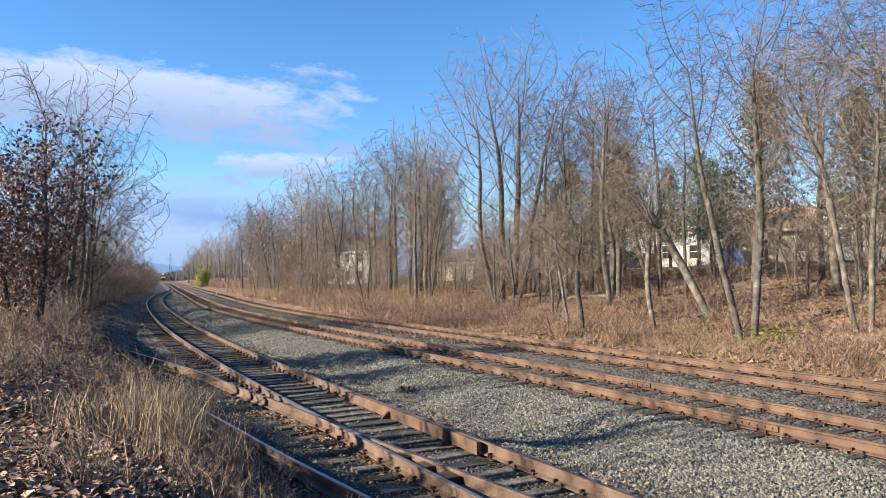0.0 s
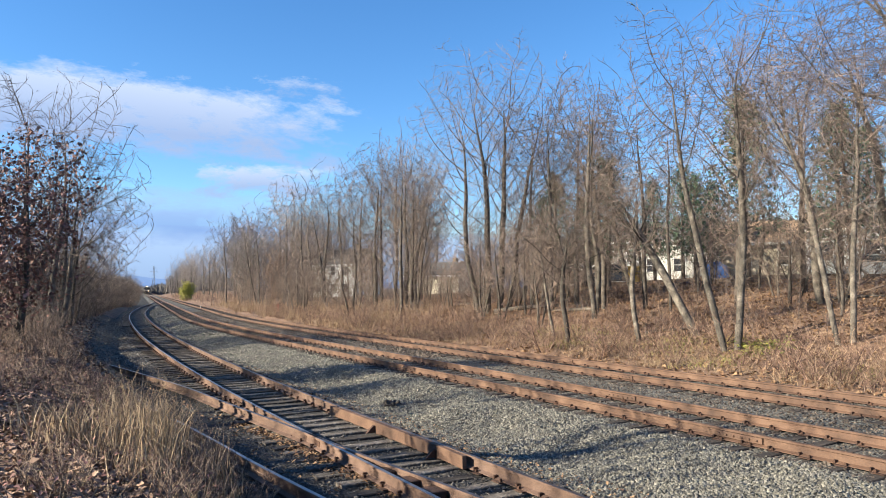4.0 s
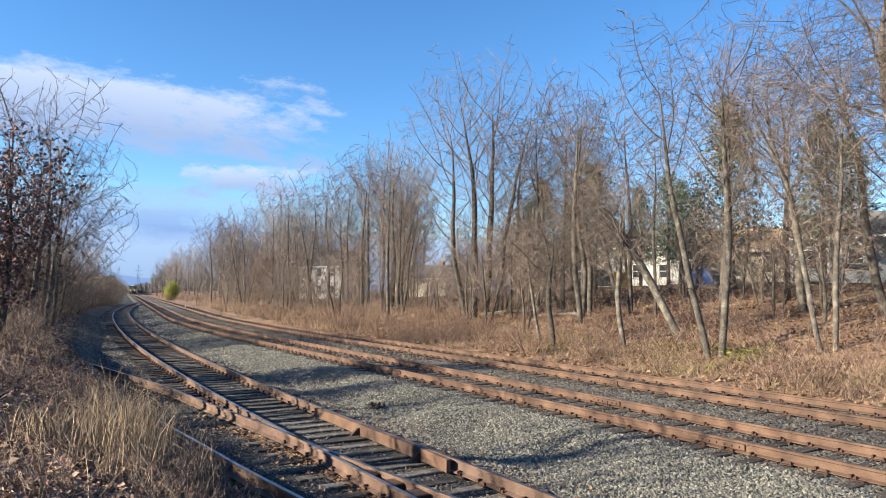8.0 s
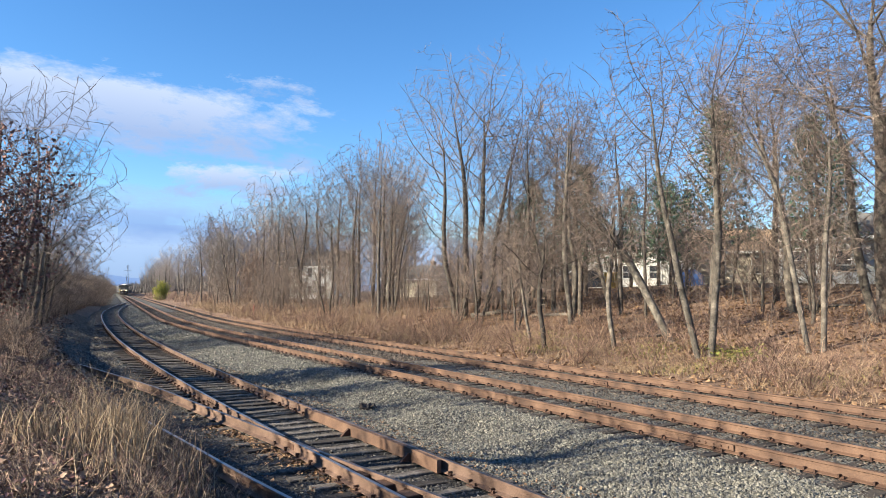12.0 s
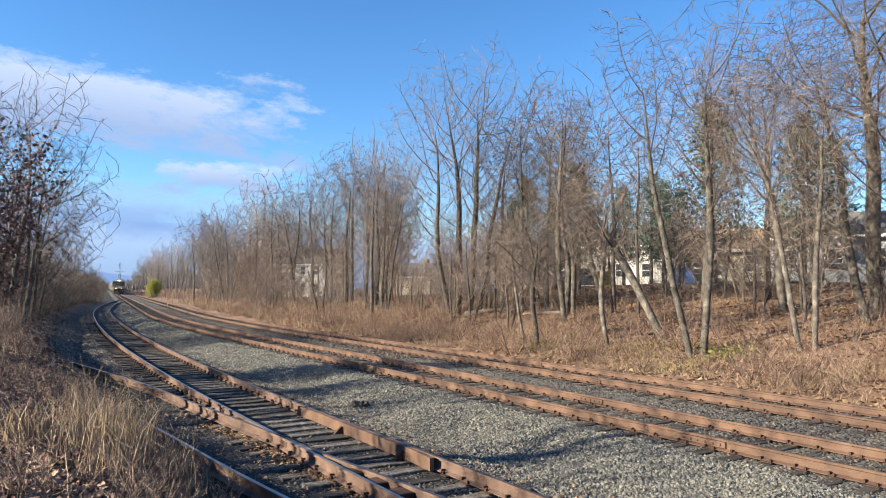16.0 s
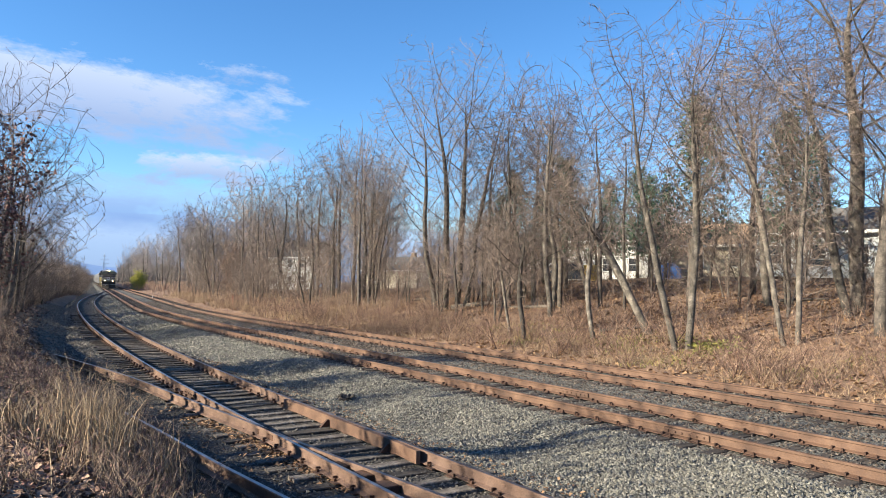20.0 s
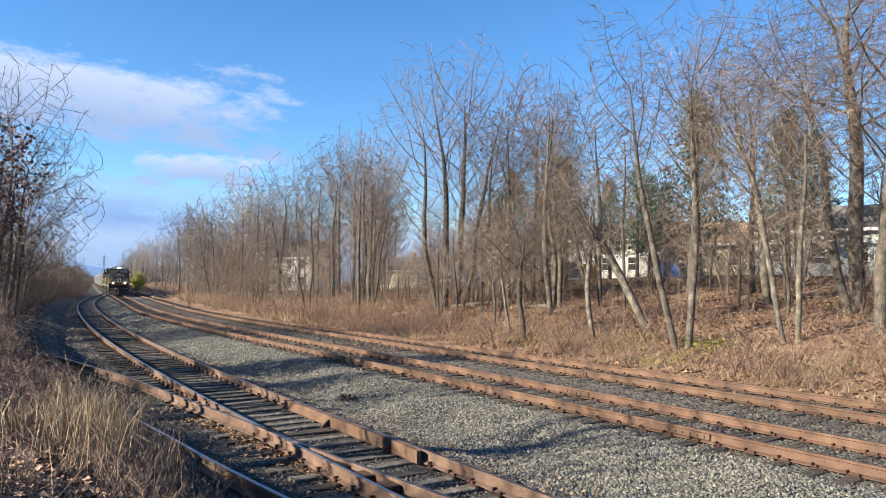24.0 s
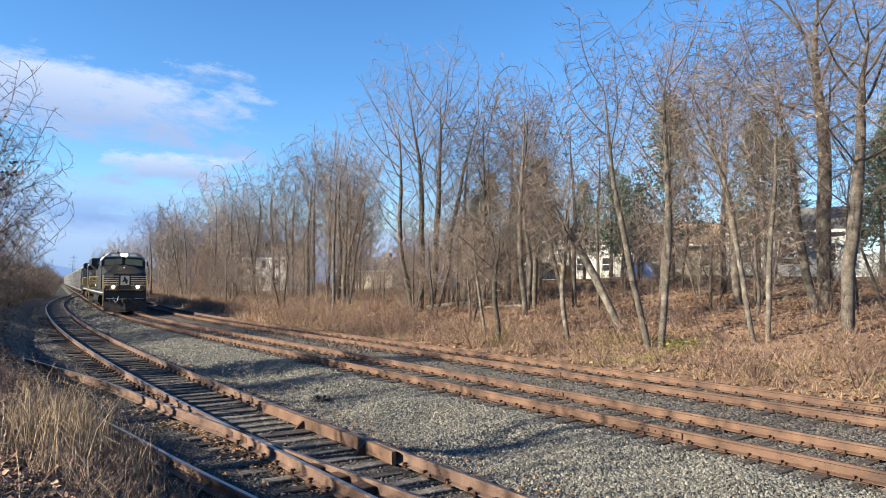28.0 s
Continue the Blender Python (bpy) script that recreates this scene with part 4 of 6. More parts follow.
STEEL_FAR = material("galvanised_steel", [(0.30, 0.32, 0.35), (0.42, 0.44, 0.47)], 2, 0.5, 0.6, 0, 20)
pylon = thing("transmission_tower", "distant grey steel lattice transmission tower", "tower", m=pose(179, 1300, -2))
for sx in (-1, 1):
    for sy in (-1, 1):
        part("tower_leg", Geo().tube([(3 * sx, 3 * sy, 0), (0.9 * sx, 0.9 * sy, 30), (0.5 * sx, 0.5 * sy, 46)], 0.28, 4), STEEL_FAR, pylon)
for z, w in ((30, 7.5), (36, 6), (42, 4.5)):
    part("cross_arm", Geo().tube([(-w, 0, z + 0.4), (0, 0, z), (w, 0, z + 0.4)], 0.25, 4), STEEL_FAR, pylon)
for z0, z1 in ((4, 12), (12, 20), (20, 28)):
    w0, w1 = 3 - 2.1 * z0 / 30, 3 - 2.1 * z1 / 30
    part("brace", Geo().tube([(-w0, -w0, z0), (w1, -w1, z1)], 0.15, 4).tube([(w0, -w0, z0), (-w1, -w1, z1)], 0.15, 4), STEEL_FAR, pylon)

# ---- houses behind the wood -------------------------------------------
SIDING_WHITE = material("white_clapboard", [(0.66, 0.66, 0.64), (0.74, 0.74, 0.72)], 0.7, 0.7, bump=0.2, fine=12, spread=0.03, mottle=0.15)
SIDING_CREAM = material("cream_clapboard", [(0.60, 0.54, 0.42), (0.68, 0.62, 0.50)], 0.7, 0.7, bump=0.2, fine=12, spread=0.03, mottle=0.15)
SIDING_GREY = material("grey_clapboard", [(0.42, 0.45, 0.47), (0.50, 0.53, 0.55)], 0.7, 0.7, bump=0.2, fine=12, spread=0.03, mottle=0.15)
SHINGLE = material("grey_roof_shingle", [(0.10, 0.10, 0.105), (0.17, 0.165, 0.16)], 1.2, 0.9, bump=0.5, fine=9)
SHINGLE_TAN = material("tan_roof_shingle", [(0.24, 0.16, 0.10), (0.33, 0.23, 0.15)], 1.2, 0.9, bump=0.5, fine=9)
TRIM = material("white_trim_paint", [(0.74, 0.74, 0.73), (0.80, 0.80, 0.79)], 1, 0.5, bump=0.05, fine=20, spread=0.02, mottle=0.1)
PANE = material("dark_window_glass", [(0.03, 0.035, 0.045), (0.05, 0.055, 0.065)], 1, 0.08, bump=0, fine=3, mottle=0.1, coat=0.5)
FENCE = material("white_vinyl_fence", [(0.70, 0.70, 0.69), (0.78, 0.78, 0.77)], 0.8, 0.45, bump=0.05, fine=20, spread=0.05, mottle=0.12)
FENCE_WOOD = material("brown_board_fence", [(0.16, 0.11, 0.075), (0.25, 0.18, 0.13)], 1.5, 0.9, bump=0.4, fine=18, spread=0.2)


def house(label, w, d, h, rise, wall, roof, m, windows, door=None):
    """w across the front (local -y side), d deep, h to the eaves, a ridge along x; clapboards, trim, windows with sills."""
    ob = thing("house", label, "house", "houses behind the trees", m=m)
    g = Geo().prism([(-d / 2, 0), (d / 2, 0), (d / 2, h), (0, h + rise), (-d / 2, h)], -w / 2, w / 2, "x")
    part("wall", g, wall, ob)
    o = 0.45
    t = 0.14
    k = rise / (d / 2)
    part("roof", Geo().prism([(-d / 2 - o, h - k * o), (0, h + rise), (0, h + rise + t), (-d / 2 - o, h - k * o + t)], -w / 2 - o, w / 2 + o, "x")
         .prism([(d / 2 + o, h - k * o + t), (0, h + rise + t), (0, h + rise), (d / 2 + o, h - k * o)], -w / 2 - o, w / 2 + o, "x"), roof, ob)
    part("fascia", Geo().box(0, -d / 2 - o - 0.03, h - k * o + 0.02, w + 2 * o, 0.05, 0.2, 0.01), TRIM, ob)
    for sx in (-1, 1):
        part("corner_board", Geo().box(sx * w / 2, -d / 2 - 0.03, h / 2, 0.16, 0.06, h), TRIM, ob)
    for x, z, ww, wh in windows:
        y = -d / 2 - 0.05
        f = part("window", Geo().box(x, y, z + wh / 2, ww + 0.16, 0.06, 0.09).box(x, y, z - wh / 2, ww + 0.16, 0.06, 0.09)
                 .box(x - ww / 2, y, z, 0.09, 0.06, wh).box(x + ww / 2, y, z, 0.09, 0.06, wh).box(x, y, z, ww, 0.05, 0.06), TRIM, ob)
        part("pane", Geo().box(x, y + 0.015, z, ww, 0.02, wh), PANE, f)
        part("sill", Geo().box(x, y - 0.03, z - wh / 2 - 0.05, ww + 0.25, 0.1, 0.05, 0.01), TRIM, f)
    if door:
        part("door", Geo().box(door, -d / 2 - 0.04, 1.05, 0.95, 0.06, 2.1, 0.01), SHINGLE, ob)
    part("chimney", Geo().box(w * 0.22, 0.6, h + rise, 0.6, 0.6, 1.4, 0.03), SHINGLE_TAN, ob)
    return ob


def facing(x, y, turn=0.0):
    """On the ground at x, y, its front turned to the railway and by turn degrees more."""
    return pose(x, y, float(ground_z(x, y)) - 0.1, 0, 0, -57 + turn)


W2 = [(-2.6, 1.5, 0.9, 1.3), (0.2, 1.5, 0.9, 1.3), (2.7, 1.5, 0.9, 1.3)]
W4 = W2 + [(-2.6, 4.2, 0.9, 1.3), (0.2, 4.2, 0.9, 1.3), (2.7, 4.2, 0.9, 1.3)]
house("cream house with a tan gabled roof behind the wood", 9, 7, 2.7, 1.7, SIDING_CREAM, SHINGLE_TAN, facing(52.5, 36.5), W2, 4.0)
house("pale grey house with white-trimmed windows", 7.5, 8, 3.1, 1.7, SIDING_GREY, SHINGLE, facing(51.5, 28.2, -14), W2)
house("white house with a grey roof behind the wood", 9, 7, 4.0, 1.8, SIDING_WHITE, SHINGLE, facing(54.5, 52.0), W2, 4.0)
house("white house with a grey roof behind the wood", 8, 7, 3.0, 2.2, SIDING_WHITE, SHINGLE, facing(57.0, 44.5), W2)
house("white bungalow seen between tree trunks", 10, 7, 3.2, 2.2, SIDING_WHITE, SHINGLE, facing(53.5, 63.0), W2)
house("low cream garage behind the wood", 8, 6, 2.7, 1.6, SIDING_CREAM, SHINGLE, facing(48.5, 85.0), W2[:1])
house("white two-storey house behind the far trees", 9, 8, 5.4, 2.4, SIDING_WHITE, SHINGLE, facing(45.5, 112.0), W4)
house("tan house at the end of the row", 9, 7, 3.0, 2.0, SIDING_CREAM, SHINGLE, facing(56.0, 12.0, -10), W2)


def board_fence(label, mat, x0, y0, x1, y1, high):
    ob = thing("fence", label, "fence")
    ln = math.hypot(x1 - x0, y1 - y0)
    k = int(ln / 0.3)
    turn = math.degrees(math.atan2(y1 - y0, x1 - x0))
    board = Geo().box(0, 0, high / 2, 0.28, 0.025, high, 0.006).mesh("board", mat)
    post = Geo().box(0, 0.06, high / 2 + 0.05, 0.12, 0.12, high + 0.1, 0.01).mesh("post", mat)
    for i in range(k + 1):
        x, y = x0 + (x1 - x0) * i / k, y0 + (y1 - y0) * i / k
        z = float(ground_z(x, y))
        part("board", board, None, ob, m=pose(x, y, z - 0.03, 0, 0, turn))
        if i % 8 == 0:
            part("post", post, None, ob, m=pose(x, y, z - 0.03, 0, 0, turn))
    return ob


TYRE = material("tyre_rubber", [(0.015, 0.015, 0.016), (0.03, 0.03, 0.03)], 5, 0.85, bump=0.1, fine=40)
RIM = material("alloy_rim", [(0.45, 0.45, 0.46), (0.55, 0.55, 0.56)], 3, 0.35, 0.7, 0, 20)


def parked_vehicle(label, paint, m, tall=0.0):
    ob = thing("parked_car", label, "car", m=m)
    body = [(-2.2, 0.35), (2.2, 0.35), (2.25, 0.75), (2.1, 0.92), (1.1, 1.0), (-2.0, 1.02 + tall * 0.4), (-2.25, 0.8)]
    cabin = [(-1.9, 0.98 + tall * 0.3), (1.1, 0.98), (0.4, 1.5 + tall), (-1.5 - tall * 0.4, 1.52 + tall)]
    part("body", Geo().prism(body, -0.88, 0.88, "y"), paint, ob)
    c = part("cabin", Geo().prism(cabin, -0.76, 0.76, "y"), paint, ob)
    part("side_window", Geo().prism([(-1.5, 1.05), (0.75, 1.05), (0.3, 1.42), (-1.3, 1.43)], -0.775, -0.765, "y"), PANE, c)
    part("side_window", Geo().prism([(-1.5, 1.05), (0.75, 1.05), (0.3, 1.42), (-1.3, 1.43)], 0.765, 0.775, "y"), PANE, c)
    for x in (-1.4, 1.4):
        for s in (-1, 1):
            wh = part("wheel", Geo().tube([(x, s * 0.72, 0.33), (x, s * 0.92, 0.33)], 0.33, 14), TYRE, ob)
            part("rim", Geo().tube([(x, s * 0.91, 0.33), (x, s * 0.935, 0.33)], 0.2, 10), RIM, wh)
    return ob


board_fence("white vinyl board fence along the gardens", FENCE, 47.0, 22.6, 48.0, 8.0, 1.5)
board_fence("brown board fence along the gardens", FENCE_WOOD, 46.0, 62.0, 45.6, 49.0, 1.4)
CAR_SILVER = material("silver_car_paint", [(0.50, 0.51, 0.53), (0.55, 0.56, 0.58)], 2, 0.25, 0.4, 0, 10, mottle=0.05, coat=1)
CAR_BLUE = material("blue_plastic", [(0.05, 0.13, 0.42), (0.07, 0.17, 0.5)], 2, 0.4, 0, 0, 10, mottle=0.1)
CAR_DARK = material("dark_blue_car_paint", [(0.05, 0.06, 0.09), (0.07, 0.08, 0.11)], 2, 0.25, 0.3, 0, 10, mottle=0.05, coat=1)
YELLOW = material("yellow_paint", [(0.55, 0.36, 0.05), (0.62, 0.42, 0.07)], 2, 0.5, 0, 0, 10, mottle=0.1)
parked_vehicle("silver car parked behind the wood", CAR_SILVER, facing(43.5, 23.6))
parked_vehicle("dark blue van parked behind the wood", CAR_DARK, facing(45.0, 47.6, 20), 0.35)
tarp = thing("tarpaulin_stack", "stack covered with a blue tarpaulin", "tarpaulin", m=facing(45.2, 37.0))
part("cover", Geo().prism([(-0.9, 0), (0.9, 0), (0.8, 0.9), (0.2, 1.35), (-0.5, 1.2), (-0.85, 0.8)], -0.8, 0.8, "y"), CAR_BLUE, tarp)
box = thing("storage_bin", "yellow storage bin among the trees", "bin", m=facing(44.2, 44.6))
part("body", Geo().box(0, 0, 0.7, 1.0, 0.9, 1.4, 0.05), YELLOW, box)
part("lid", Geo().box(0, 0, 1.45, 1.1, 1.0, 0.1, 0.03), YELLOW, box)

# ---- small things along the line --------------------------------------
RED_PAINT = material("faded_red_paint", [(0.30, 0.05, 0.035), (0.38, 0.08, 0.05)], 4, 0.6, bump=0.1, fine=20)


def marker_post(label, x, y, high, mat, lean=0.0):
    ob = thing("marker_post", label, "post", m=pose(x, y, float(ground_z(x, y)) - 0.1, 0, lean, 0))
    part("post", Geo().box(0, 0, high / 2, 0.08, 0.08, high, 0.01), mat, ob)
    part("cap", Geo().box(0, 0, high + 0.02, 0.10, 0.10, 0.05, 0.01), mat, ob)
    return ob


marker_post("short faded red marker post beside the track", 22.18, 73.22, 1.1, RED_PAINT)
marker_post("short leaning white marker post beside the far track", 21.09, 108.06, 1.0, TRIM, 14)


def fallen_log(label, x, y, turn, long, rad, seed, bark=None):
    """A dead trunk lying on the slope with broken branch stubs."""
    r = random.Random(seed)
    z = float(ground_z(x, y))
    ob = thing("fallen_log", label, "log", m=pose(x, y, z, 0, 0, turn))
    dx, dy = math.cos(radians(turn)), math.sin(radians(turn))
    pts = []
    for i in range(7):
        s = (i / 6 - 0.5) * long
        pts.append((s, r.uniform(-0.06, 0.06), float(ground_z(x + dx * s, y + dy * s)) - z + rad * 0.7 + r.uniform(0, 0.05)))
    part("log", Geo().tube(pts, [rad * (1.1 - 0.08 * i) for i in range(7)], 9), bark or BARK_DARK, ob, smooth=True)
    for i in range(5):
        p = Vector(pts[1 + i])
        part("branch_stub", Geo().tube([p, p + Vector((r.uniform(-0.3, 0.5), r.uniform(-0.6, 0.6), r.uniform(0.3, 0.9)))], [rad * 0.35, rad * 0.1], 5), bark or BARK_DARK, ob)
    return ob


fallen_log("dark fallen log at the foot of the four-trunked tree", 27.4, 37.2, -48, 4.2, 0.16, 1)
fallen_log("pale fallen limb resting on the slope", 28.0, 33.2, 120, 2.8, 0.11, 2, BARK)
fallen_log("dark tangle of a fallen branch on the leaves", 24.5, 22.6, -30, 2.2, 0.07, 3)
fallen_log("dead branch lying among the leaf litter", 33.5, 20.0, -60, 3.0, 0.08, 4)
fallen_log("dead branch lying among the brush", 30.5, 48.0, -40, 4.0, 0.1, 5, BARK)
clump = thing("debris_clump", "dark clump of debris lying on the ballast", "debris", m=pose(7.52, 15.64, float(bed_z(7.52, 15.64))))
dr = random.Random(4)
for i in range(16):
    a = dr.uniform(0, 6.28)
    part("twig", Geo().tube([(dr.uniform(-0.1, 0.1), dr.uniform(-0.14, 0.14), 0.0), (0.16 * math.cos(a), 0.2 * math.sin(a), dr.uniform(0.03, 0.12)), (0.22 * math.cos(a), 0.26 * math.sin(a), dr.uniform(0.0, 0.07))], [0.035, 0.03, 0.008], 5), TIE_DARK, clump)

# ---- vegetation close to the ground -----------------------------------


def ground_points(n, lo, hi, y0, y1, power=1.0, along=True):
    y = y0 + (y1 - y0) * r_.random(n) ** power
    x = r_.uniform(lo, hi, n) + (bend(y) if along else 0)
    return np.stack([x, y, ground_z(x, y)], -1)


bank_line = spline([(24, 0.75), (30, 0.85), (35, 1.1), (45, 2.0), (55, 3.0), (70, 5.1), (90, 7.7), (112, 11.0), (136, 15.6), (160, 19.8), (172, 21.8)])


def bank_edge(y):
    """How far to the right the growth beside the siding reaches."""
    return np.where(y < 24, branch_right(np.minimum(y, 36)) - 1.98, bank_line(np.clip(y, 24, 172)))


def clear_of_rails(p):
    """Keeps what lies left of the branch track and of the siding."""
    return p[p[:, 0] < bank_edge(p[:, 1])]


def clumped(n, clumps, spread, *span, **kw):
    c = ground_points(clumps, *span, **kw)[r_.integers(0, clumps, n)]
    x, y = c[:, 0] + r_.normal(0, spread, n), c[:, 1] + r_.normal(0, spread, n)
    return np.stack([x, y, ground_z(x, y)], -1)


def left_clumps(*a, **kw):
    return clear_of_rails(clumped(*a, **kw))


def stems(p, low, high, lean, rad, twigs=3):
    """Upright stems with side twigs from the points p."""
    n = len(p)
    h = (low + (high - low) * r_.random(n) ** 1.6)[:, None]
    d = np.concatenate([r_.normal(0, lean, (n, 2)), np.ones((n, 1))], 1) * h
    mid = p + d * 0.55 + np.concatenate([r_.normal(0, 0.06, (n, 2)), np.zeros((n, 1))], 1) * h
    base = p - [0, 0, 0.05]
    out = [prisms(base, mid, p + d, rad, rad * 0.65)]
    for k in range(twigs):
        s = r_.uniform(0.25, 0.95, (n, 1))
        q = base + (mid - base) * np.minimum(s / 0.55, 1) + (p + d - mid) * np.maximum(s - 0.55, 0) / 0.45
        v = np.concatenate([r_.normal(0, 1, (n, 2)), r_.uniform(0.1, 1.1, (n, 1))], 1)
        v *= h * r_.uniform(0.15, 0.42, (n, 1)) / np.linalg.norm(v, axis=1, keepdims=True)
        out.append(spikes(q, q + v + [0, 0, 0.02], rad * 0.62))
        q2, v2 = q + v * 0.5, v * 0.55 + r_.normal(0, 0.16, (n, 3)) * h
        out.append(spikes(q2, q2 + v2, rad * 0.45))
    return join(out)


def blades(p, low, high, lean, wide):
    """Bent flat grass blades."""
    n = len(p)
    h = r_.uniform(low, high, (n, 1))
    a = r_.uniform(0, 6.28, n)
    s = np.stack([np.cos(a), np.sin(a), 0 * a], -1) * wide * r_.uniform(0.6, 1.3, (n, 1))
    d = np.concatenate([r_.normal(0, lean, (n, 2)), np.ones((n, 1))], 1)
    m = p + d * h * 0.55
    t = m + (d * [1.9, 1.9, 0.75]) * h * 0.45
    b = p - [0, 0, 0.03]
    vs = np.stack([b - s, b + s, m + s * 0.7, m - s * 0.7, t], 1).reshape(-1, 3)
    k = np.arange(n) * 5
    return vs, np.concatenate([np.stack([k, k + 1, k + 2], -1), np.stack([k, k + 2, k + 3], -1), np.stack([k + 3, k + 2, k + 4], -1)])


def leaves(p, size):
    """Fallen leaves: curled little cards."""
    n = len(p)
    a = r_.uniform(0, 6.28, n)
    L = size * r_.uniform(0.6, 1.4, (n, 1))
    u = np.stack([np.cos(a), np.sin(a), r_.normal(0, 0.35, n)], -1) * L * 0.5
    w = np.stack([-np.sin(a), np.cos(a), r_.normal(0, 0.35, n)], -1) * L * 0.33
    c = p + [0, 0, 0.025]
    up = np.array([0, 0, 1]) * L * 0.18
    vs = np.stack([c - u, c + w + up, c + u, c - w + up], 1).reshape(-1, 3)
    k = np.arange(n) * 4
    return vs, np.concatenate([np.stack([k, k + 1, k + 2], -1), np.stack([k, k + 2, k + 3], -1)])


def join(sets):
    vs, fs, k = [], [], 0
    for v, f in sets:
        vs.append(v)
        fs.append(f + k)
        k += len(v)
    return np.concatenate(vs), np.concatenate(fs)


def stuff(name, sets, mat, label, category):
    vs, fs = join(sets)
    me = bpy.data.meshes.new(name)
    me.vertices.add(len(vs))
    me.vertices.foreach_set("co", vs.astype(np.float32).ravel())
    me.loops.add(fs.size)
    me.loops.foreach_set("vertex_index", fs.astype(np.int32).ravel())
    me.polygons.add(len(fs))
    me.polygons.foreach_set("loop_start", np.arange(0, fs.size, 3, dtype=np.int32))
    me.materials.append(mat)
    me.update(calc_edges=True)
    me.validate()
    return tagged(new(name, me), label, category, kind="stuff")


# the wooded bank
stuff("bank_brush", [stems(clumped(5200, 300, 0.33, 18.3, 24.5, 3, 48), 0.15, 0.5, 0.8, 0.0065, 4),
                     stems(clumped(4200, 420, 0.5, 18.6, 31, 2, 60), 0.25, 0.9, 0.55, 0.010, 5),
                     stems(clumped(3000, 260, 0.8, 18.6, 30, 40, 130), 0.3, 1.1, 0.5, 0.017, 4),
                     stems(clumped(1600, 150, 0.9, 30, 46, 3, 70), 0.3, 1.1, 0.35, 0.014, 3),
                     stems(clumped(2000, 220, 1.2, 18.8, 30, 120, 330), 0.6, 2.0, 0.5, 0.04, 3)],
      BRUSH, "tangle of reddish-brown bare brush on the bank", "brush")
stuff("bank_saplings", [stems(ground_points(420, 23, 40, 3, 60), 0.8, 4.2, 0.35, 0.012, 14), stems(ground_points(700, 20.5, 36, 45, 150), 1.0, 4.6, 0.4, 0.02, 12)], TWIG, "thin grey saplings crowding under the trees", "saplings")
stuff("bank_grass", [blades(clumped(15000, 330, 0.3, 18.2, 23, 1, 60), 0.1, 0.36, 0.75, 0.006),
                     blades(clumped(9000, 260, 0.5, 18.2, 28, 45, 130), 0.3, 0.75, 0.4, 0.02)], DRY_GRASS, "straw-coloured dry grass along the foot of the bank", "grass")
stuff("bank_leaves", [leaves(ground_points(30000, 18.0, 42, 2, 55), 0.16), leaves(ground_points(9000, 18.5, 36, 50, 110), 0.22)], TAN_LEAF, "fallen tan leaves covering the bank", "leaves")
ivy = ground_points(480, 0, 1, 0, 1)
ivy[:, 0], ivy[:, 1] = r_.normal(22.3, 0.4, 480), r_.normal(16.3, 0.42, 480)
ivy[:, 2] = ground_z(ivy[:, 0], ivy[:, 1]) + r_.uniform(0, 0.38, 480)
stuff("ivy_patch", [leaves(ivy, 0.14)], GREEN_LEAF, "yellow-green ivy at the foot of the forked tree", "ivy")
green = clumped(2600, 26, 0.5, 19, 24, 8, 32)
stuff("green_weeds", [blades(green, 0.06, 0.22, 0.6, 0.012)], GREEN_LEAF, "low yellow-green weeds in the dry grass", "weeds")

FALLEN = material("fallen_brown_leaves", [(0.10, 0.054, 0.036), (0.31, 0.18, 0.122), (0.48, 0.32, 0.225)], 1.2, 0.8, bump=0, fine=9, island=True)
# shrubs along the foot of the bank, one by one
SHRUBS = []
for i in range(3):
    sr = random.Random(300 + i)
    feet = [((0.12 * math.cos(k), 0.12 * math.sin(k)), (0.55 * math.cos(k), 0.55 * math.sin(k)), sr.uniform(0.8, 1.2), 0.016, 0.15) for k in (0, 1.2, 2.4, 3.7, 5.0)]
    w = Wood(300 + i, feet, 0.42, 200, 0.1, limbs=4, crook=1.4, tip=0.006, twig=0.22, base=-0.05)
    ob = thing("shrub", "low tangled reddish-brown bare shrub on the bank", "shrub", "shrubs along the bank", m=at_ground(19.6 + i, 12 + 7.3 * i))
    part("stem", w.geos[0], BRUSH, ob)
    part("branchwork", w.geos[1], BRUSH, ob)
    part("crown", w.geos[2], BRUSH, ob)
    SHRUBS.append(ob)
shrub_rng = random.Random(12)
for i in range(95):
    y = 4 + 75 * ((i * 0.618) % 1)
    u = 18.7 + shrub_rng.random() ** 1.5 * 9
    place(SHRUBS[i % 3], u + float(bend(y)), y, shrub_rng.uniform(0, 360), shrub_rng.uniform(0.6, 1.35))

# the near bank, in front of the camera
near = dict(along=False)
open_leaves = ground_points(5200, -0.5, 4.5, 20, 60, **near)
open_leaves = open_leaves[open_leaves[:, 0] < np.where(open_leaves[:, 1] < 27, branch_right(np.minimum(open_leaves[:, 1], 36)) - 0.2, bank_edge(open_leaves[:, 1]) + 1.2)]
tuft = np.stack([r_.normal(0.4, 0.25, 420), r_.normal(8.7, 0.4, 420), np.zeros(420)], -1)
tuft[:, 2] = ground_z(tuft[:, 0], tuft[:, 1])
tall = np.concatenate([np.stack([r_.normal(x, 0.16, n), r_.normal(y, 0.28, n), np.zeros(n)], -1) for x, y, n in ((1.05, 8.2, 110), (1.3, 8.9, 150), (1.5, 9.6, 70), (0.8, 7.5, 50), (1.75, 8.1, 50))])
tall[:, 2] = ground_z(tall[:, 0], tall[:, 1])
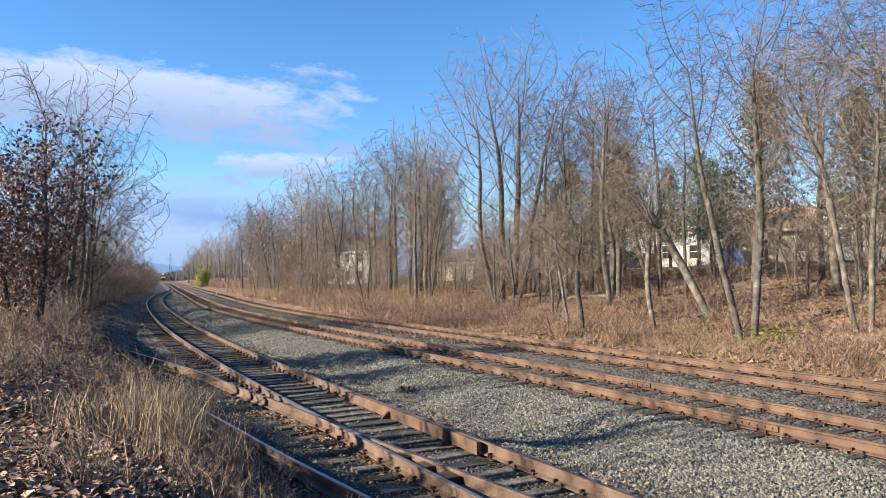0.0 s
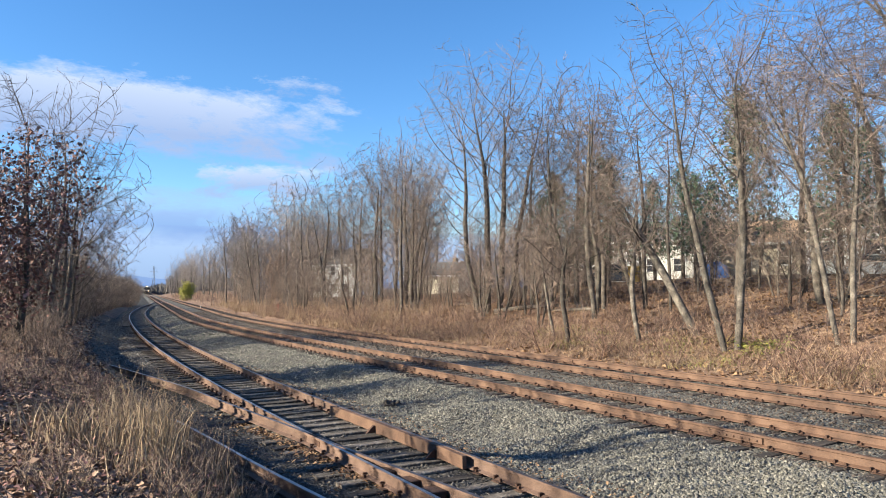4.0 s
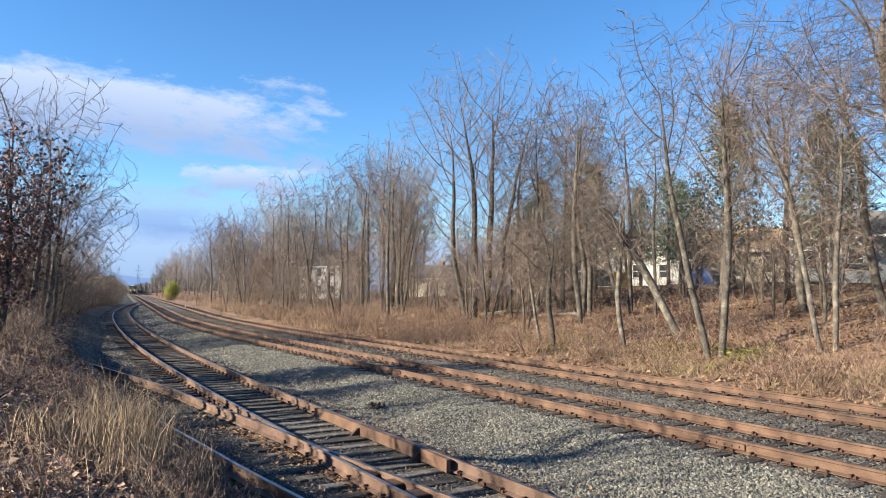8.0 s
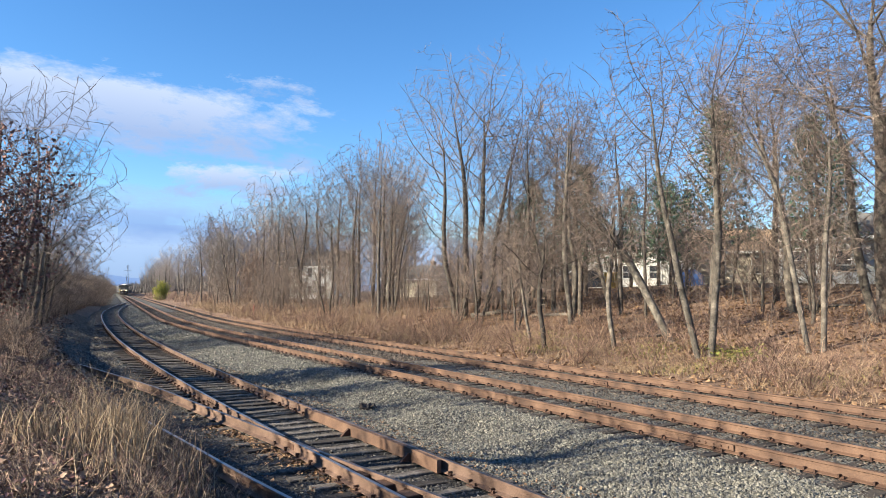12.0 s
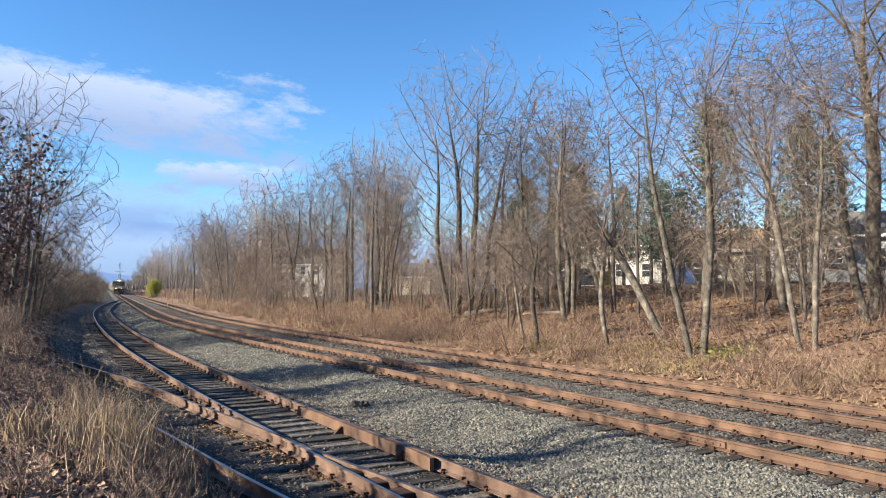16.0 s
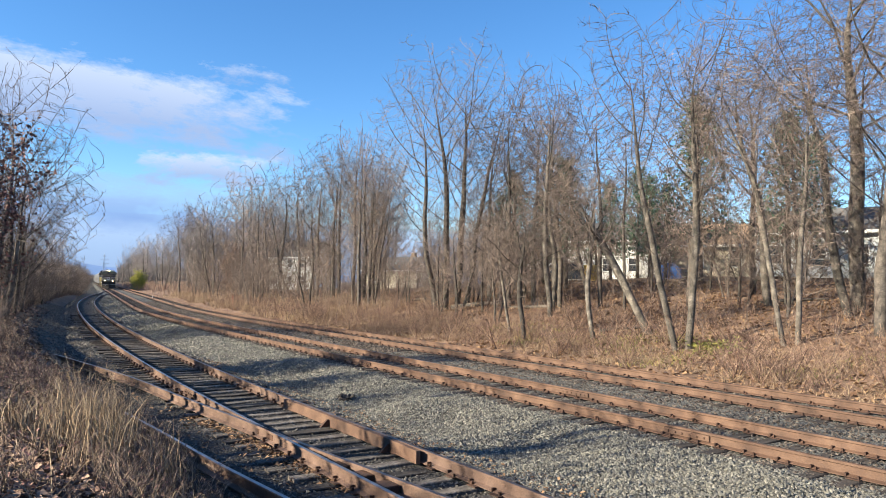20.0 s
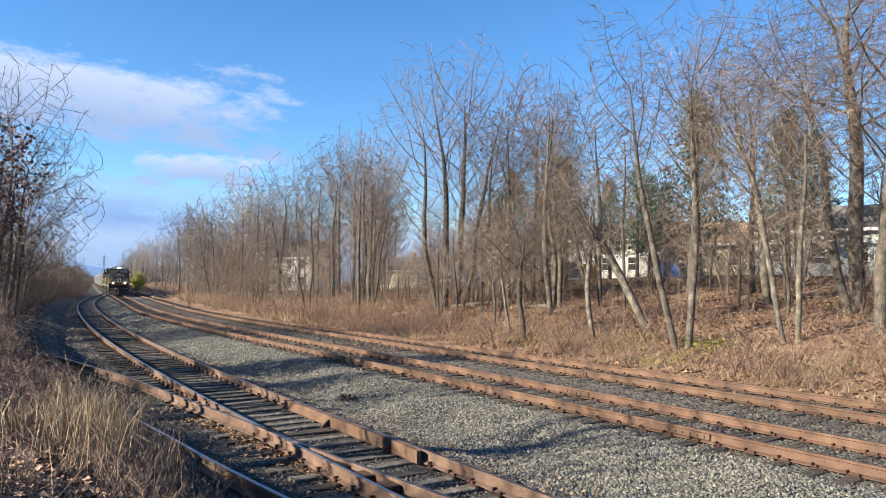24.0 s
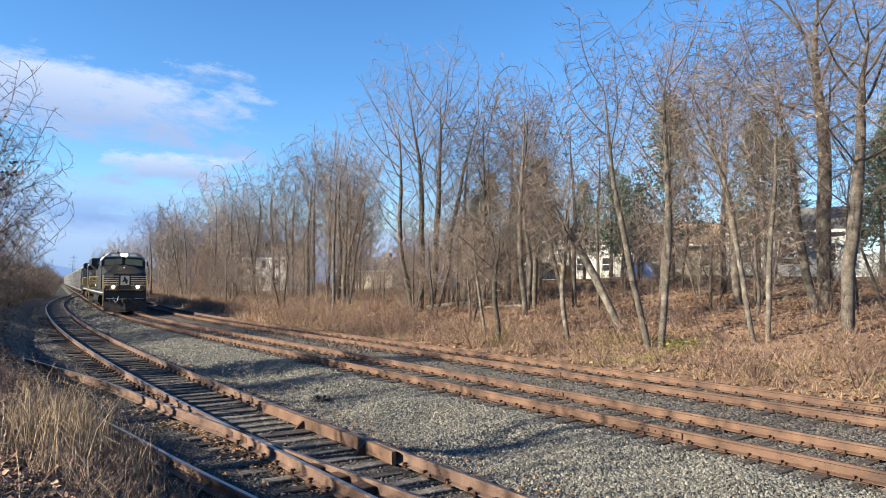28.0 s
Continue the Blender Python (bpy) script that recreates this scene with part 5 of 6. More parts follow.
stuff("near_weeds", [stems(left_clumps(1000, 50, 0.2, -2.5, 1.9, 5.2, 17, **near), 0.1, 0.5, 0.5, 0.005, 8),
                     stems(left_clumps(1700, 55, 0.22, 1.2, 2.6, 4.5, 15, **near), 0.12, 0.5, 0.5, 0.0048, 8),
                     stems(left_clumps(1500, 70, 0.35, -5, 1.3, 13, 30, **near), 0.2, 0.7, 0.45, 0.008, 8)], WEED, "dead brown weed stalks on the bank beside the branch track", "weeds")
ey = 22 + 120 * r_.random(4200) ** 1.3
ex = bank_edge(ey) - np.abs(r_.normal(0, 1.1, 4200))
edge_strip = np.stack([ex, ey, ground_z(ex, ey)], -1)
stuff("left_thicket", [stems(edge_strip[ey < 52][::3], 0.15, 0.9, 0.5, 0.009, 8), stems(edge_strip[ey >= 52], 0.3, 2.0, 0.45, 0.010, 8), stems(left_clumps(1900, 120, 0.5, -7, 3.4, 24, 60), 0.3, 1.9, 0.4, 0.010, 8), stems(left_clumps(3400, 260, 0.8, -6, 5.2, 48, 150), 0.8, 3.6, 0.3, 0.022, 7)],
      THICKET, "grey-brown thicket of bare shrubs along the siding", "shrubs")
stuff("near_grass", [blades(left_clumps(1100, 45, 0.17, -2.5, 2.0, 4.6, 14, **near), 0.12, 0.42, 0.8, 0.005),
                     blades(tuft, 0.2, 0.55, 0.35, 0.006), blades(tall, 0.45, 1.0, 0.15, 0.0055), stems(tall[::3], 0.5, 1.0, 0.13, 0.004, 5)], DRY_GRASS, "tall straw-coloured dry grass tufts on the near bank", "grass")
stuff("near_leaves", [leaves(open_leaves, 0.11), leaves(edge_strip + r_.normal(0, 0.25, edge_strip.shape) * [1, 1, 0], 0.15), leaves(ground_points(24000, -3.5, 1.9, 4.2, 18, 1.3, **near), 0.09), leaves(ground_points(5000, -5, 2.0, 17, 34, **near), 0.15)], FALLEN, "fallen brown oak leaves on the near bank", "leaves")
clinging = left_clumps(6500, 260, 0.35, -2.6, 2.3, 4.6, 18, **near)
clinging[:, 2] += r_.uniform(0.02, 0.3, len(clinging))
stuff("clinging_leaves", [leaves(clinging, 0.038)], OAK_LEAF, "small curled dead leaves clinging to the weeds", "leaves")
trackside = ground_points(600, 2.4, 4.6, 5, 24, **near)
fy = r_.uniform(6.5, 15, 1500)
trackside = np.concatenate([trackside, np.stack([branch_right(fy) - 0.12 - np.abs(r_.normal(0, 0.16, 1500)), fy, 0 * fy], -1)])
trackside[:, 2] = bed_z(trackside[:, 0], trackside[:, 1])
toe = ground_points(1600, 5.9, 7.1, 4, 26, **near)
toe[:, 2] = bed_z(toe[:, 0], toe[:, 1])
stuff("trackside_leaves", [leaves(trackside, 0.07), leaves(toe, 0.05)], TAN_LEAF, "fallen tan leaves on the gravel by the frog", "leaves")

# ---- loose stones -----------------------------------------------------


def stones(n, lo, hi, y0, y1, size, power=1.6):
    """Angular stones, bedded to their middles: crooked low peaks, each one turned and tilted."""
    y = y0 + (y1 - y0) * r_.random(n) ** power
    x = r_.uniform(lo, hi, n) + bend(y)
    c = np.stack([x, y, bed_z(x, y) + r_.uniform(-0.2, 0.35, n) * size], -1)
    unit = np.array([(1, 0.2, -0.3), (-1, -0.2, -0.3), (-0.2, 1, -0.3), (0.2, -1, -0.3), (0, 0, 0.8)])
    v = unit[None] * r_.uniform(0.35, 0.75, (n, 5, 1)) + r_.normal(0, 0.18, (n, 5, 3))
    ax = r_.normal(0, 1, (n, 3)) * [1, 1, 0.3]
    ax /= np.linalg.norm(ax, axis=1, keepdims=True)
    th = r_.uniform(-0.75, 0.75, (n, 1, 1))
    cr = np.cross(ax[:, None], v)
    v = v * np.cos(th) + cr * np.sin(th) + ax[:, None] * (v * ax[:, None]).sum(-1, keepdims=True) * (1 - np.cos(th))
    v = c[:, None] + v * size * r_.uniform(0.6, 1.25, (n, 1, 1))
    f = np.array([(0, 2, 4), (2, 1, 4), (1, 3, 4), (3, 0, 4)])
    return v.reshape(-1, 3), (f[None] + 5 * np.arange(n)[:, None, None]).reshape(-1, 3)


def slope_stones(n, y0, y1, size):
    """The same stones on the open slope between the siding and the growth of the bank."""
    y = y0 + (y1 - y0) * r_.random(n) ** 1.3
    k = r_.random(n)
    x = bank_edge(y) - 0.5 + k * (np.where(y < 27, branch_right(np.minimum(y, 36)) - 0.9, siding(y) - 1.4) - bank_edge(y) + 0.5)
    v, f = stones(n, 0, 1, y0, y1, size)
    v = v.reshape(n, 5, 3)
    z = np.maximum(ground_z(x, y), np.where(x - bend(y) > 1.75 + bank_shift(y), bed_z(x, y), -9))
    v = v - v.mean(1, keepdims=True) + np.stack([x, y, z + size * 0.1], -1)[:, None]
    return v.reshape(-1, 3), f


stuff("slope_gravel", [slope_stones(16000, 20, 75, 0.065)], SPOIL_STONE, "loose grey gravel on the open slope beside the siding", "gravel")
stuff("ballast_stones", [stones(80000, 6.5, 9.75, 1.5, 24, 0.043), stones(12000, 6.6, 9.8, 18, 46, 0.062, 1.0), stones(8000, 6.8, 9.8, 42, 110, 0.11, 1.2), stones(3000, 16.3, 17.0, 3, 60, 0.06)],
      STONE, "loose pale grey crushed ballast stones", "stones")
stuff("rusty_stones", [stones(6500, 12.2, 13.9, 3, 28, 0.052), stones(5000, 12.2, 13.9, 24, 90, 0.09), stones(8000, 9.7, 12.3, 2, 26, 0.048), stones(4000, 9.9, 12.2, 24, 90, 0.085), stones(7500, 13.8, 16.4, 3, 28, 0.048), stones(3500, 14.0, 16.3, 26, 90, 0.085)], RUSTY_STONE, "rust-stained stones between the main rails", "stones")
stuff("cinder_stones", [stones(13000, 2.5, 6.5, 4, 24, 0.042), stones(4000, 2.6, 6.4, 20, 45, 0.05), stones(3000, 3.8, 7.0, 42, 100, 0.09)], DARK_STONE, "small dark stones between the siding rails", "stones")

# ---- the train --------------------------------------------------------
BLACK = material("black_engine_paint", [(0.008, 0.008, 0.009), (0.016, 0.016, 0.016)], 1.2, 0.55, bump=0.05, fine=14, spread=0.05, mottle=0.3)
GRIME = material("grimy_truck_iron", [(0.03, 0.026, 0.022), (0.075, 0.065, 0.055)], 3, 0.8, 0.2, 0.3, 20, 0.1)
WHITE = material("white_engine_paint", [(0.62, 0.62, 0.60), (0.72, 0.72, 0.70)], 2, 0.45, bump=0.03, fine=20, spread=0.03, mottle=0.15)
ROOF_GREY = material("pale_cab_roof", [(0.42, 0.42, 0.41), (0.55, 0.55, 0.53)], 1.5, 0.7, bump=0.1, fine=10, spread=0.03)
RAIL_YELLOW = material("yellow_handrail_paint", [(0.34, 0.25, 0.06), (0.44, 0.34, 0.09)], 2, 0.5, bump=0, fine=10, spread=0.03)
CAR_GREY = material("pale_grey_hopper_paint", [(0.10, 0.10, 0.112), (0.145, 0.145, 0.155), (0.18, 0.178, 0.178)], 0.6, 0.6, bump=0.1, fine=5, spread=0.07, mottle=0.25)
LAMP = glow("headlamp_glow", (1.0, 0.62, 0.24), 5.0)
NUMBER_GLOW = glow("number_board", (0.55, 0.5, 0.4), 0.12)
AXLE_R = 0.51


def wheelset(y, parent):
    """An axle with its two wheels, turning about its own middle."""
    ax = part("wheelset", Geo().tube([(-0.98, 0, 0), (0.98, 0, 0)], 0.09, 8), GRIME, parent, m=pose(0, y, AXLE_R))
    for s in (-1, 1):
        part("wheel", Geo().tube([(s * 0.69, 0, 0), (s * 0.70, 0, 0), (s * 0.72, 0, 0), (s * 0.82, 0, 0)], [AXLE_R + 0.025, AXLE_R + 0.025, AXLE_R, AXLE_R], 20), GRIME, ax)
        part("hub", Geo().tube([(s * 0.80, 0, 0), (s * 0.98, 0, 0)], 0.14, 10), GRIME, ax)


def truck(y, axles, half, parent):
    """A bogie: side frames with journal boxes and springs, and its wheels."""
    for s in (-1, 1):
        g = Geo().prism([(y - half - 0.5, 0.62), (y - half - 0.3, 0.38), (y - half + 0.35, 0.38), (y - half * 0.4, 0.30), (y + half * 0.4, 0.30), (y + half - 0.35, 0.38), (y + half + 0.3, 0.38), (y + half + 0.5, 0.62), (y + half, 0.82), (y + 0.6, 0.92), (y - 0.6, 0.92), (y - half, 0.82)], s * 0.98 - 0.09, s * 0.98 + 0.09, "x")
        f = part("side_frame", g, GRIME, parent)
        for a in axles:
            part("journal_box", Geo().box(s * 1.1, y + a, AXLE_R, 0.2, 0.34, 0.36, 0.05), GRIME, f)
    for a in axles:
        wheelset(y + a, parent)


def locomotive(label):
    """A six-axle freight engine, 22.3 m long, its nose towards local +y."""
    ob = thing("locomotive", label, "locomotive", "train")
    part("underframe", Geo().box(0, 0, 1.48, 2.9, 21.2, 0.42, 0.05).box(0, 0, 1.75, 3.05, 21.4, 0.12, 0.03), BLACK, ob)
    part("fuel_tank", Geo().prism([(-1.35, 1.2), (-1.45, 0.75), (-1.2, 0.36), (1.2, 0.36), (1.45, 0.75), (1.35, 1.2)], -3.1, 3.1, "y"), BLACK, ob)
    truck(6.9, (-1.95, 0, 1.95), 2.1, ob)
    truck(-6.9, (-1.95, 0, 1.95), 2.1, ob)
    # nose and cab
    part("nose", Geo().add([(-1.5, 8.9, 1.8), (1.5, 8.9, 1.8), (1.5, 10.45, 1.8), (-1.5, 10.45, 1.8), (-1.5, 8.9, 3.55), (1.5, 8.9, 3.55), (1.25, 10.28, 3.1), (-1.25, 10.28, 3.1), (-0.75, 10.45, 2.98), (0.75, 10.45, 2.98), (-0.6, 9.2, 3.66), (0.6, 9.2, 3.66), (1.5, 10.2, 2.95), (-1.5, 10.2, 2.95), (1.5, 10.2, 1.8), (-1.5, 10.2, 1.8), (-0.6, 8.9, 3.66), (0.6, 8.9, 3.66)],
         [(0, 1, 14, 2, 3, 15), (1, 5, 12, 14), (0, 15, 13, 4), (14, 12, 6, 9, 2), (15, 3, 8, 7, 13), (3, 2, 9, 8), (8, 9, 11, 10), (9, 6, 12, 5, 11), (7, 8, 10, 4, 13), (5, 17, 11), (4, 10, 16), (10, 11, 17, 16), (0, 4, 16, 17, 5, 1)]), BLACK, ob)
    cab = part("cab", Geo().prism([(-1.56, 1.8), (1.56, 1.8), (1.56, 3.95), (1.36, 4.3), (-1.36, 4.3), (-1.56, 3.95)], 6.3, 8.95, "y"), BLACK, ob)
    part("cab_roof", Geo().prism([(-1.56, 4.02), (-1.38, 4.32), (-0.95, 4.58), (0.95, 4.58), (1.38, 4.32), (1.56, 4.02), (1.5, 4.02), (1.3, 4.26), (-1.3, 4.26), (-1.5, 4.02)], 6.2, 9.12, "y").box(0, 7.7, 4.40, 2.3, 2.8, 0.3, 0.06), ROOF_GREY, cab, "pale grey cab roof")
    for s in (-1, 1):
        w = part("windscreen", Geo().add([(s * 0.12, 8.99, 3.72), (s * 1.36, 8.99, 3.60), (s * 1.36, 8.99, 4.08), (s * 0.12, 8.99, 4.18), (s * 0.12, 8.94, 3.72), (s * 1.36, 8.94, 3.60), (s * 1.36, 8.94, 4.08), (s * 0.12, 8.94, 4.18)],
             [(0, 1, 2, 3), (7, 6, 5, 4), (0, 4, 5, 1), (1, 5, 6, 2), (2, 6, 7, 3), (3, 7, 4, 0)]), PANE, cab)
        part("wiper", Geo().tube([(s * 0.7, 9.02, 4.12), (s * 0.5, 9.02, 3.75)], 0.012, 4), BLACK, w)
        part("number_board", Geo().box(s * 0.66, 9.08, 4.42, 0.5, 0.16, 0.16, 0.02), NUMBER_GLOW, cab, "lit number board with unreadable digits")
        for k in range(2):
            part("side_window", Geo().box(s * 1.57, 7.1 + k * 1.05, 3.72, 0.03, 0.85, 0.62, 0.01), PANE, cab)
        part("mirror", Geo().box(s * 1.75, 8.7, 3.75, 0.12, 0.05, 0.34, 0.02), BLACK, cab)
    for s in (-1, 1):
        part("headlight", Geo().tube([(s * 0.14, 9.0, 4.44), (s * 0.14, 9.16, 4.44)], 0.115, 14), LAMP, cab, "lit headlight over the cab")
    for s in (-1, 1):
        part("ditch_light", Geo().tube([(s * 0.85, 10.9, 1.96), (s * 0.85, 11.1, 1.96)], 0.115, 14), LAMP, ob, "lit ditch light above the pilot")
    # white nose stripes and a plain pale emblem panel
    for i in range(5):
        z = 2.10 + 0.17 * i
        for s in (-1, 1):
            part("nose_stripe", Geo().box(s * 0.92, 10.462, z, 0.98, 0.012, 0.055).box(s * 1.455, 10.33, z, 0.09, 0.26, 0.055), WHITE, ob)
    for s in (-1, 1):
        part("roof_brow", Geo().prism([(s * 0.34, 4.30), (s * 1.34, 4.22), (s * 1.20, 4.40), (s * 0.9, 4.56), (s * 0.34, 4.57)][::s], 9.06, 9.14, "y"), ROOF_GREY, cab, "pale brow of the cab roof")
        part("grab_iron", Geo().tube([(s * 0.55, 10.5, 1.9), (s * 0.62, 10.56, 2.6), (s * 1.2, 10.56, 2.62), (s * 1.42, 10.5, 1.9)], 0.022, 6), RAIL_YELLOW, ob)
    part("anticlimber", Geo().box(0, 10.82, 1.72, 2.6, 0.22, 0.16, 0.03), GRIME, ob)
    part("cut_lever", Geo().tube([(-1.3, 10.86, 1.1), (-0.4, 10.92, 1.05), (0.4, 10.92, 1.05), (1.3, 10.86, 1.1)], 0.02, 5), WHITE, ob)
    part("emblem_panel", Geo().box(0, 10.464, 2.46, 0.62, 0.014, 0.72, 0.004), WHITE, ob, "plain pale emblem panel on the nose")
    part("emblem", Geo().prism([(-0.16, 2.2), (-0.06, 2.2), (0.02, 2.42), (0.14, 2.3), (0.2, 2.34), (0.08, 2.56), (0.1, 2.72), (0.0, 2.76), (-0.1, 2.55), (-0.2, 2.5)], 10.470, 10.482, "y"), BLACK, ob)
    part("nose_light", Geo().box(0.0, 9.75, 3.42, 0.12, 0.1, 0.14, 0.02), WHITE, ob)
    # pilot, plow, coupler, steps and rails
    part("pilot", Geo().box(0, 10.72, 1.35, 3.0, 0.16, 0.9, 0.04), BLACK, ob)
    part("snow_plow", Geo().add([(-1.5, 10.7, 0.95), (1.5, 10.7, 0.95), (1.45, 10.95, 0.12), (-1.45, 10.95, 0.12), (0, 11.1, 0.95), (0, 11.35, 0.12), (-1.5, 10.6, 0.95), (1.5, 10.6, 0.95), (1.45, 10.85, 0.12), (-1.45, 10.85, 0.12)],
         [(0, 3, 5, 4), (4, 5, 2, 1), (6, 7, 8, 9), (0, 4, 1, 7, 6), (3, 9, 8, 2, 5), (0, 6, 9, 3), (1, 2, 8, 7)]), GRIME, ob)
    part("coupler", Geo().box(0, 11.0, 0.95, 0.32, 0.8, 0.3, 0.05).box(0.08, 11.35, 0.95, 0.36, 0.3, 0.34, 0.08), GRIME, ob)
    for s in (-0.55, 0.45, 0.75):
        part("brake_hose", Geo().tube([(s, 10.85, 1.25), (s + 0.08, 11.05, 0.95), (s + 0.2, 11.08, 0.8), (s + 0.32, 11.0, 0.95), (s + 0.36, 10.85, 1.15)], 0.03, 6), WHITE if s == 0.45 else GRIME, ob)
    for s in (-1, 1):
        for e in (1, -1):
            for k in range(3):
                part("step", Geo().box(s * 1.38, e * 10.35, 0.55 + 0.4 * k, 0.35, 0.5, 0.05), RAIL_YELLOW if k == 0 else BLACK, ob)
            part("corner_handrail", Geo().tube([(s * 1.5, e * 10.62, 0.6), (s * 1.5, e * 10.62, 2.75), (s * 1.5, e * 10.2, 2.85), (s * 1.5, e * 9.9, 2.2)], 0.03, 6), RAIL_YELLOW, ob)
        for k in range(9):
            part("rail_post", Geo().tube([(s * 1.5, -9.8 + 1.9 * k, 1.8), (s * 1.5, -9.8 + 1.9 * k, 2.8)], 0.018, 5), RAIL_YELLOW, ob)
        part("side_handrail", Geo().tube([(s * 1.5, -9.9, 2.8), (s * 1.5, 5.6, 2.8)], 0.02, 5), RAIL_YELLOW, ob)
    # long hood
    part("hood", Geo().prism([(-0.92, 1.8), (0.92, 1.8), (0.92, 4.05), (0.7, 4.35), (-0.7, 4.35), (-0.92, 4.05)], -10.4, 6.3, "y"), BLACK, ob)
    part("equipment_cabinet", Geo().box(-1.2, 5.2, 2.7, 0.6, 2.0, 1.8, 0.04).box(1.2, 5.2, 2.7, 0.6, 2.0, 1.8, 0.04), BLACK, ob)
    for s in (-1, 1):
        for k in range(11):
            part("hood_door", Geo().box(s * 0.935, 3.4 - 0.92 * k, 2.8, 0.03, 0.82, 1.7, 0.012), BLACK, ob)
    part("radiator_cab", Geo().prism([(-0.92, 3.5), (-1.52, 3.95), (-1.52, 4.5), (-1.4, 4.6), (1.4, 4.6), (1.52, 4.5), (1.52, 3.95), (0.92, 3.5)], -10.6, -6.4, "y"), BLACK, ob)
    part("dynamic_brake", Geo().prism([(-0.95, 3.6), (-1.3, 3.8), (-1.3, 4.45), (1.3, 4.45), (1.3, 3.8), (0.95, 3.6)], 3.6, 6.0, "y"), BLACK, ob)
    part("exhaust_stack", Geo().box(0, 0.5, 4.45, 0.7, 0.9, 0.28, 0.04), GRIME, ob)
    part("horn", Geo().tube([(0.3, 7.0, 4.6), (0.3, 7.5, 4.68)], [0.03, 0.09], 8), GRIME, ob)
    part("white_band", Geo().box(-1.462, 0, 1.5, 0.014, 20.4, 0.08).box(1.462, 0, 1.5, 0.014, 20.4, 0.08), WHITE, ob, "white stripe along the sill")
    return ob


def hopper_car():
    """A covered hopper, 17.4 m long."""
    ob = thing("hopper_car", "pale grey ribbed hopper freight car", "freight car", "train")
    part("body", Geo().prism([(-1.52, 1.25), (1.52, 1.25), (1.55, 4.0), (1.2, 4.5), (-1.2, 4.5), (-1.55, 4.0)], -7.4, 7.4, "y"), CAR_GREY, ob)
    for i in range(3):
        y = -4.6 + 4.6 * i
        part("hopper_bay", Geo().add([(-1.4, y - 2.1, 1.3), (1.4, y - 2.1, 1.3), (1.4, y + 2.1, 1.3), (-1.4, y + 2.1, 1.3), (-0.5, y - 0.5, 0.45), (0.5, y - 0.5, 0.45), (0.5, y + 0.5, 0.45), (-0.5, y + 0.5, 0.45)],
             [(0, 1, 2, 3), (7, 6, 5, 4), (0, 4, 5, 1), (1, 5, 6, 2), (2, 6, 7, 3), (3, 7, 4, 0)]), CAR_GREY, ob)
    rib = Geo().box(0, 0, 2.65, 0.09, 0.11, 2.7, 0.01).mesh("rib", CAR_GREY)
    for s in (-1, 1):
        for k in range(15):
            part("rib", rib, None, ob, m=pose(s * 1.585, -7.2 + 14.4 * k / 14, 0))
        part("side_sill", Geo().box(s * 1.5, 0, 1.2, 0.16, 17.0, 0.28, 0.02), CAR_GREY, ob)
        for e in (-1, 1):
            part("ladder", Geo().tube([(s * 1.45, e * 8.3, 0.9), (s * 1.45, e * 8.3, 4.1)], 0.025, 5).tube([(s * 1.05, e * 8.3, 0.9), (s * 1.05, e * 8.3, 4.1)], 0.025, 5), GRIME, ob)
    part("roof_walk", Geo().box(0, 0, 4.6, 0.6, 15.5, 0.06).box(0, 0, 4.54, 0.4, 15, 0.1), GRIME, ob)
    for e in (-1, 1):
        part("end_sheet", Geo().add([(-1.5, e * 7.4, 4.0), (1.5, e * 7.4, 4.0), (1.4, e * 8.4, 1.3), (-1.4, e * 8.4, 1.3), (-1.4, e * 7.4, 1.3), (1.4, e * 7.4, 1.3)], [(0, 1, 2, 3), (3, 2, 5, 4), (0, 3, 4), (1, 5, 2)]), CAR_GREY, ob)
        part("end_platform", Geo().box(0, e * 8.0, 1.1, 2.9, 1.3, 0.22, 0.02), GRIME, ob)
        part("coupler", Geo().box(0, e * 8.75, 0.95, 0.3, 0.6, 0.28, 0.05), GRIME, ob)
        truck(e * 6.4, (-0.88, 0.88), 0.95, ob)
    return ob


TRAIN = [(locomotive("black freight locomotive with white nose stripes and lit headlights"), 11.3), (locomotive("black trailing freight locomotive coupled behind the first"), 34.1)]
first_hopper = hopper_car()
TRAIN.append((first_hopper, 54.6))
for i in range(1, 14):
    TRAIN.append((copy_thing(first_hopper, Matrix()), 54.6 + 17.9 * i))

# ---- clouds -----------------------------------------------------------


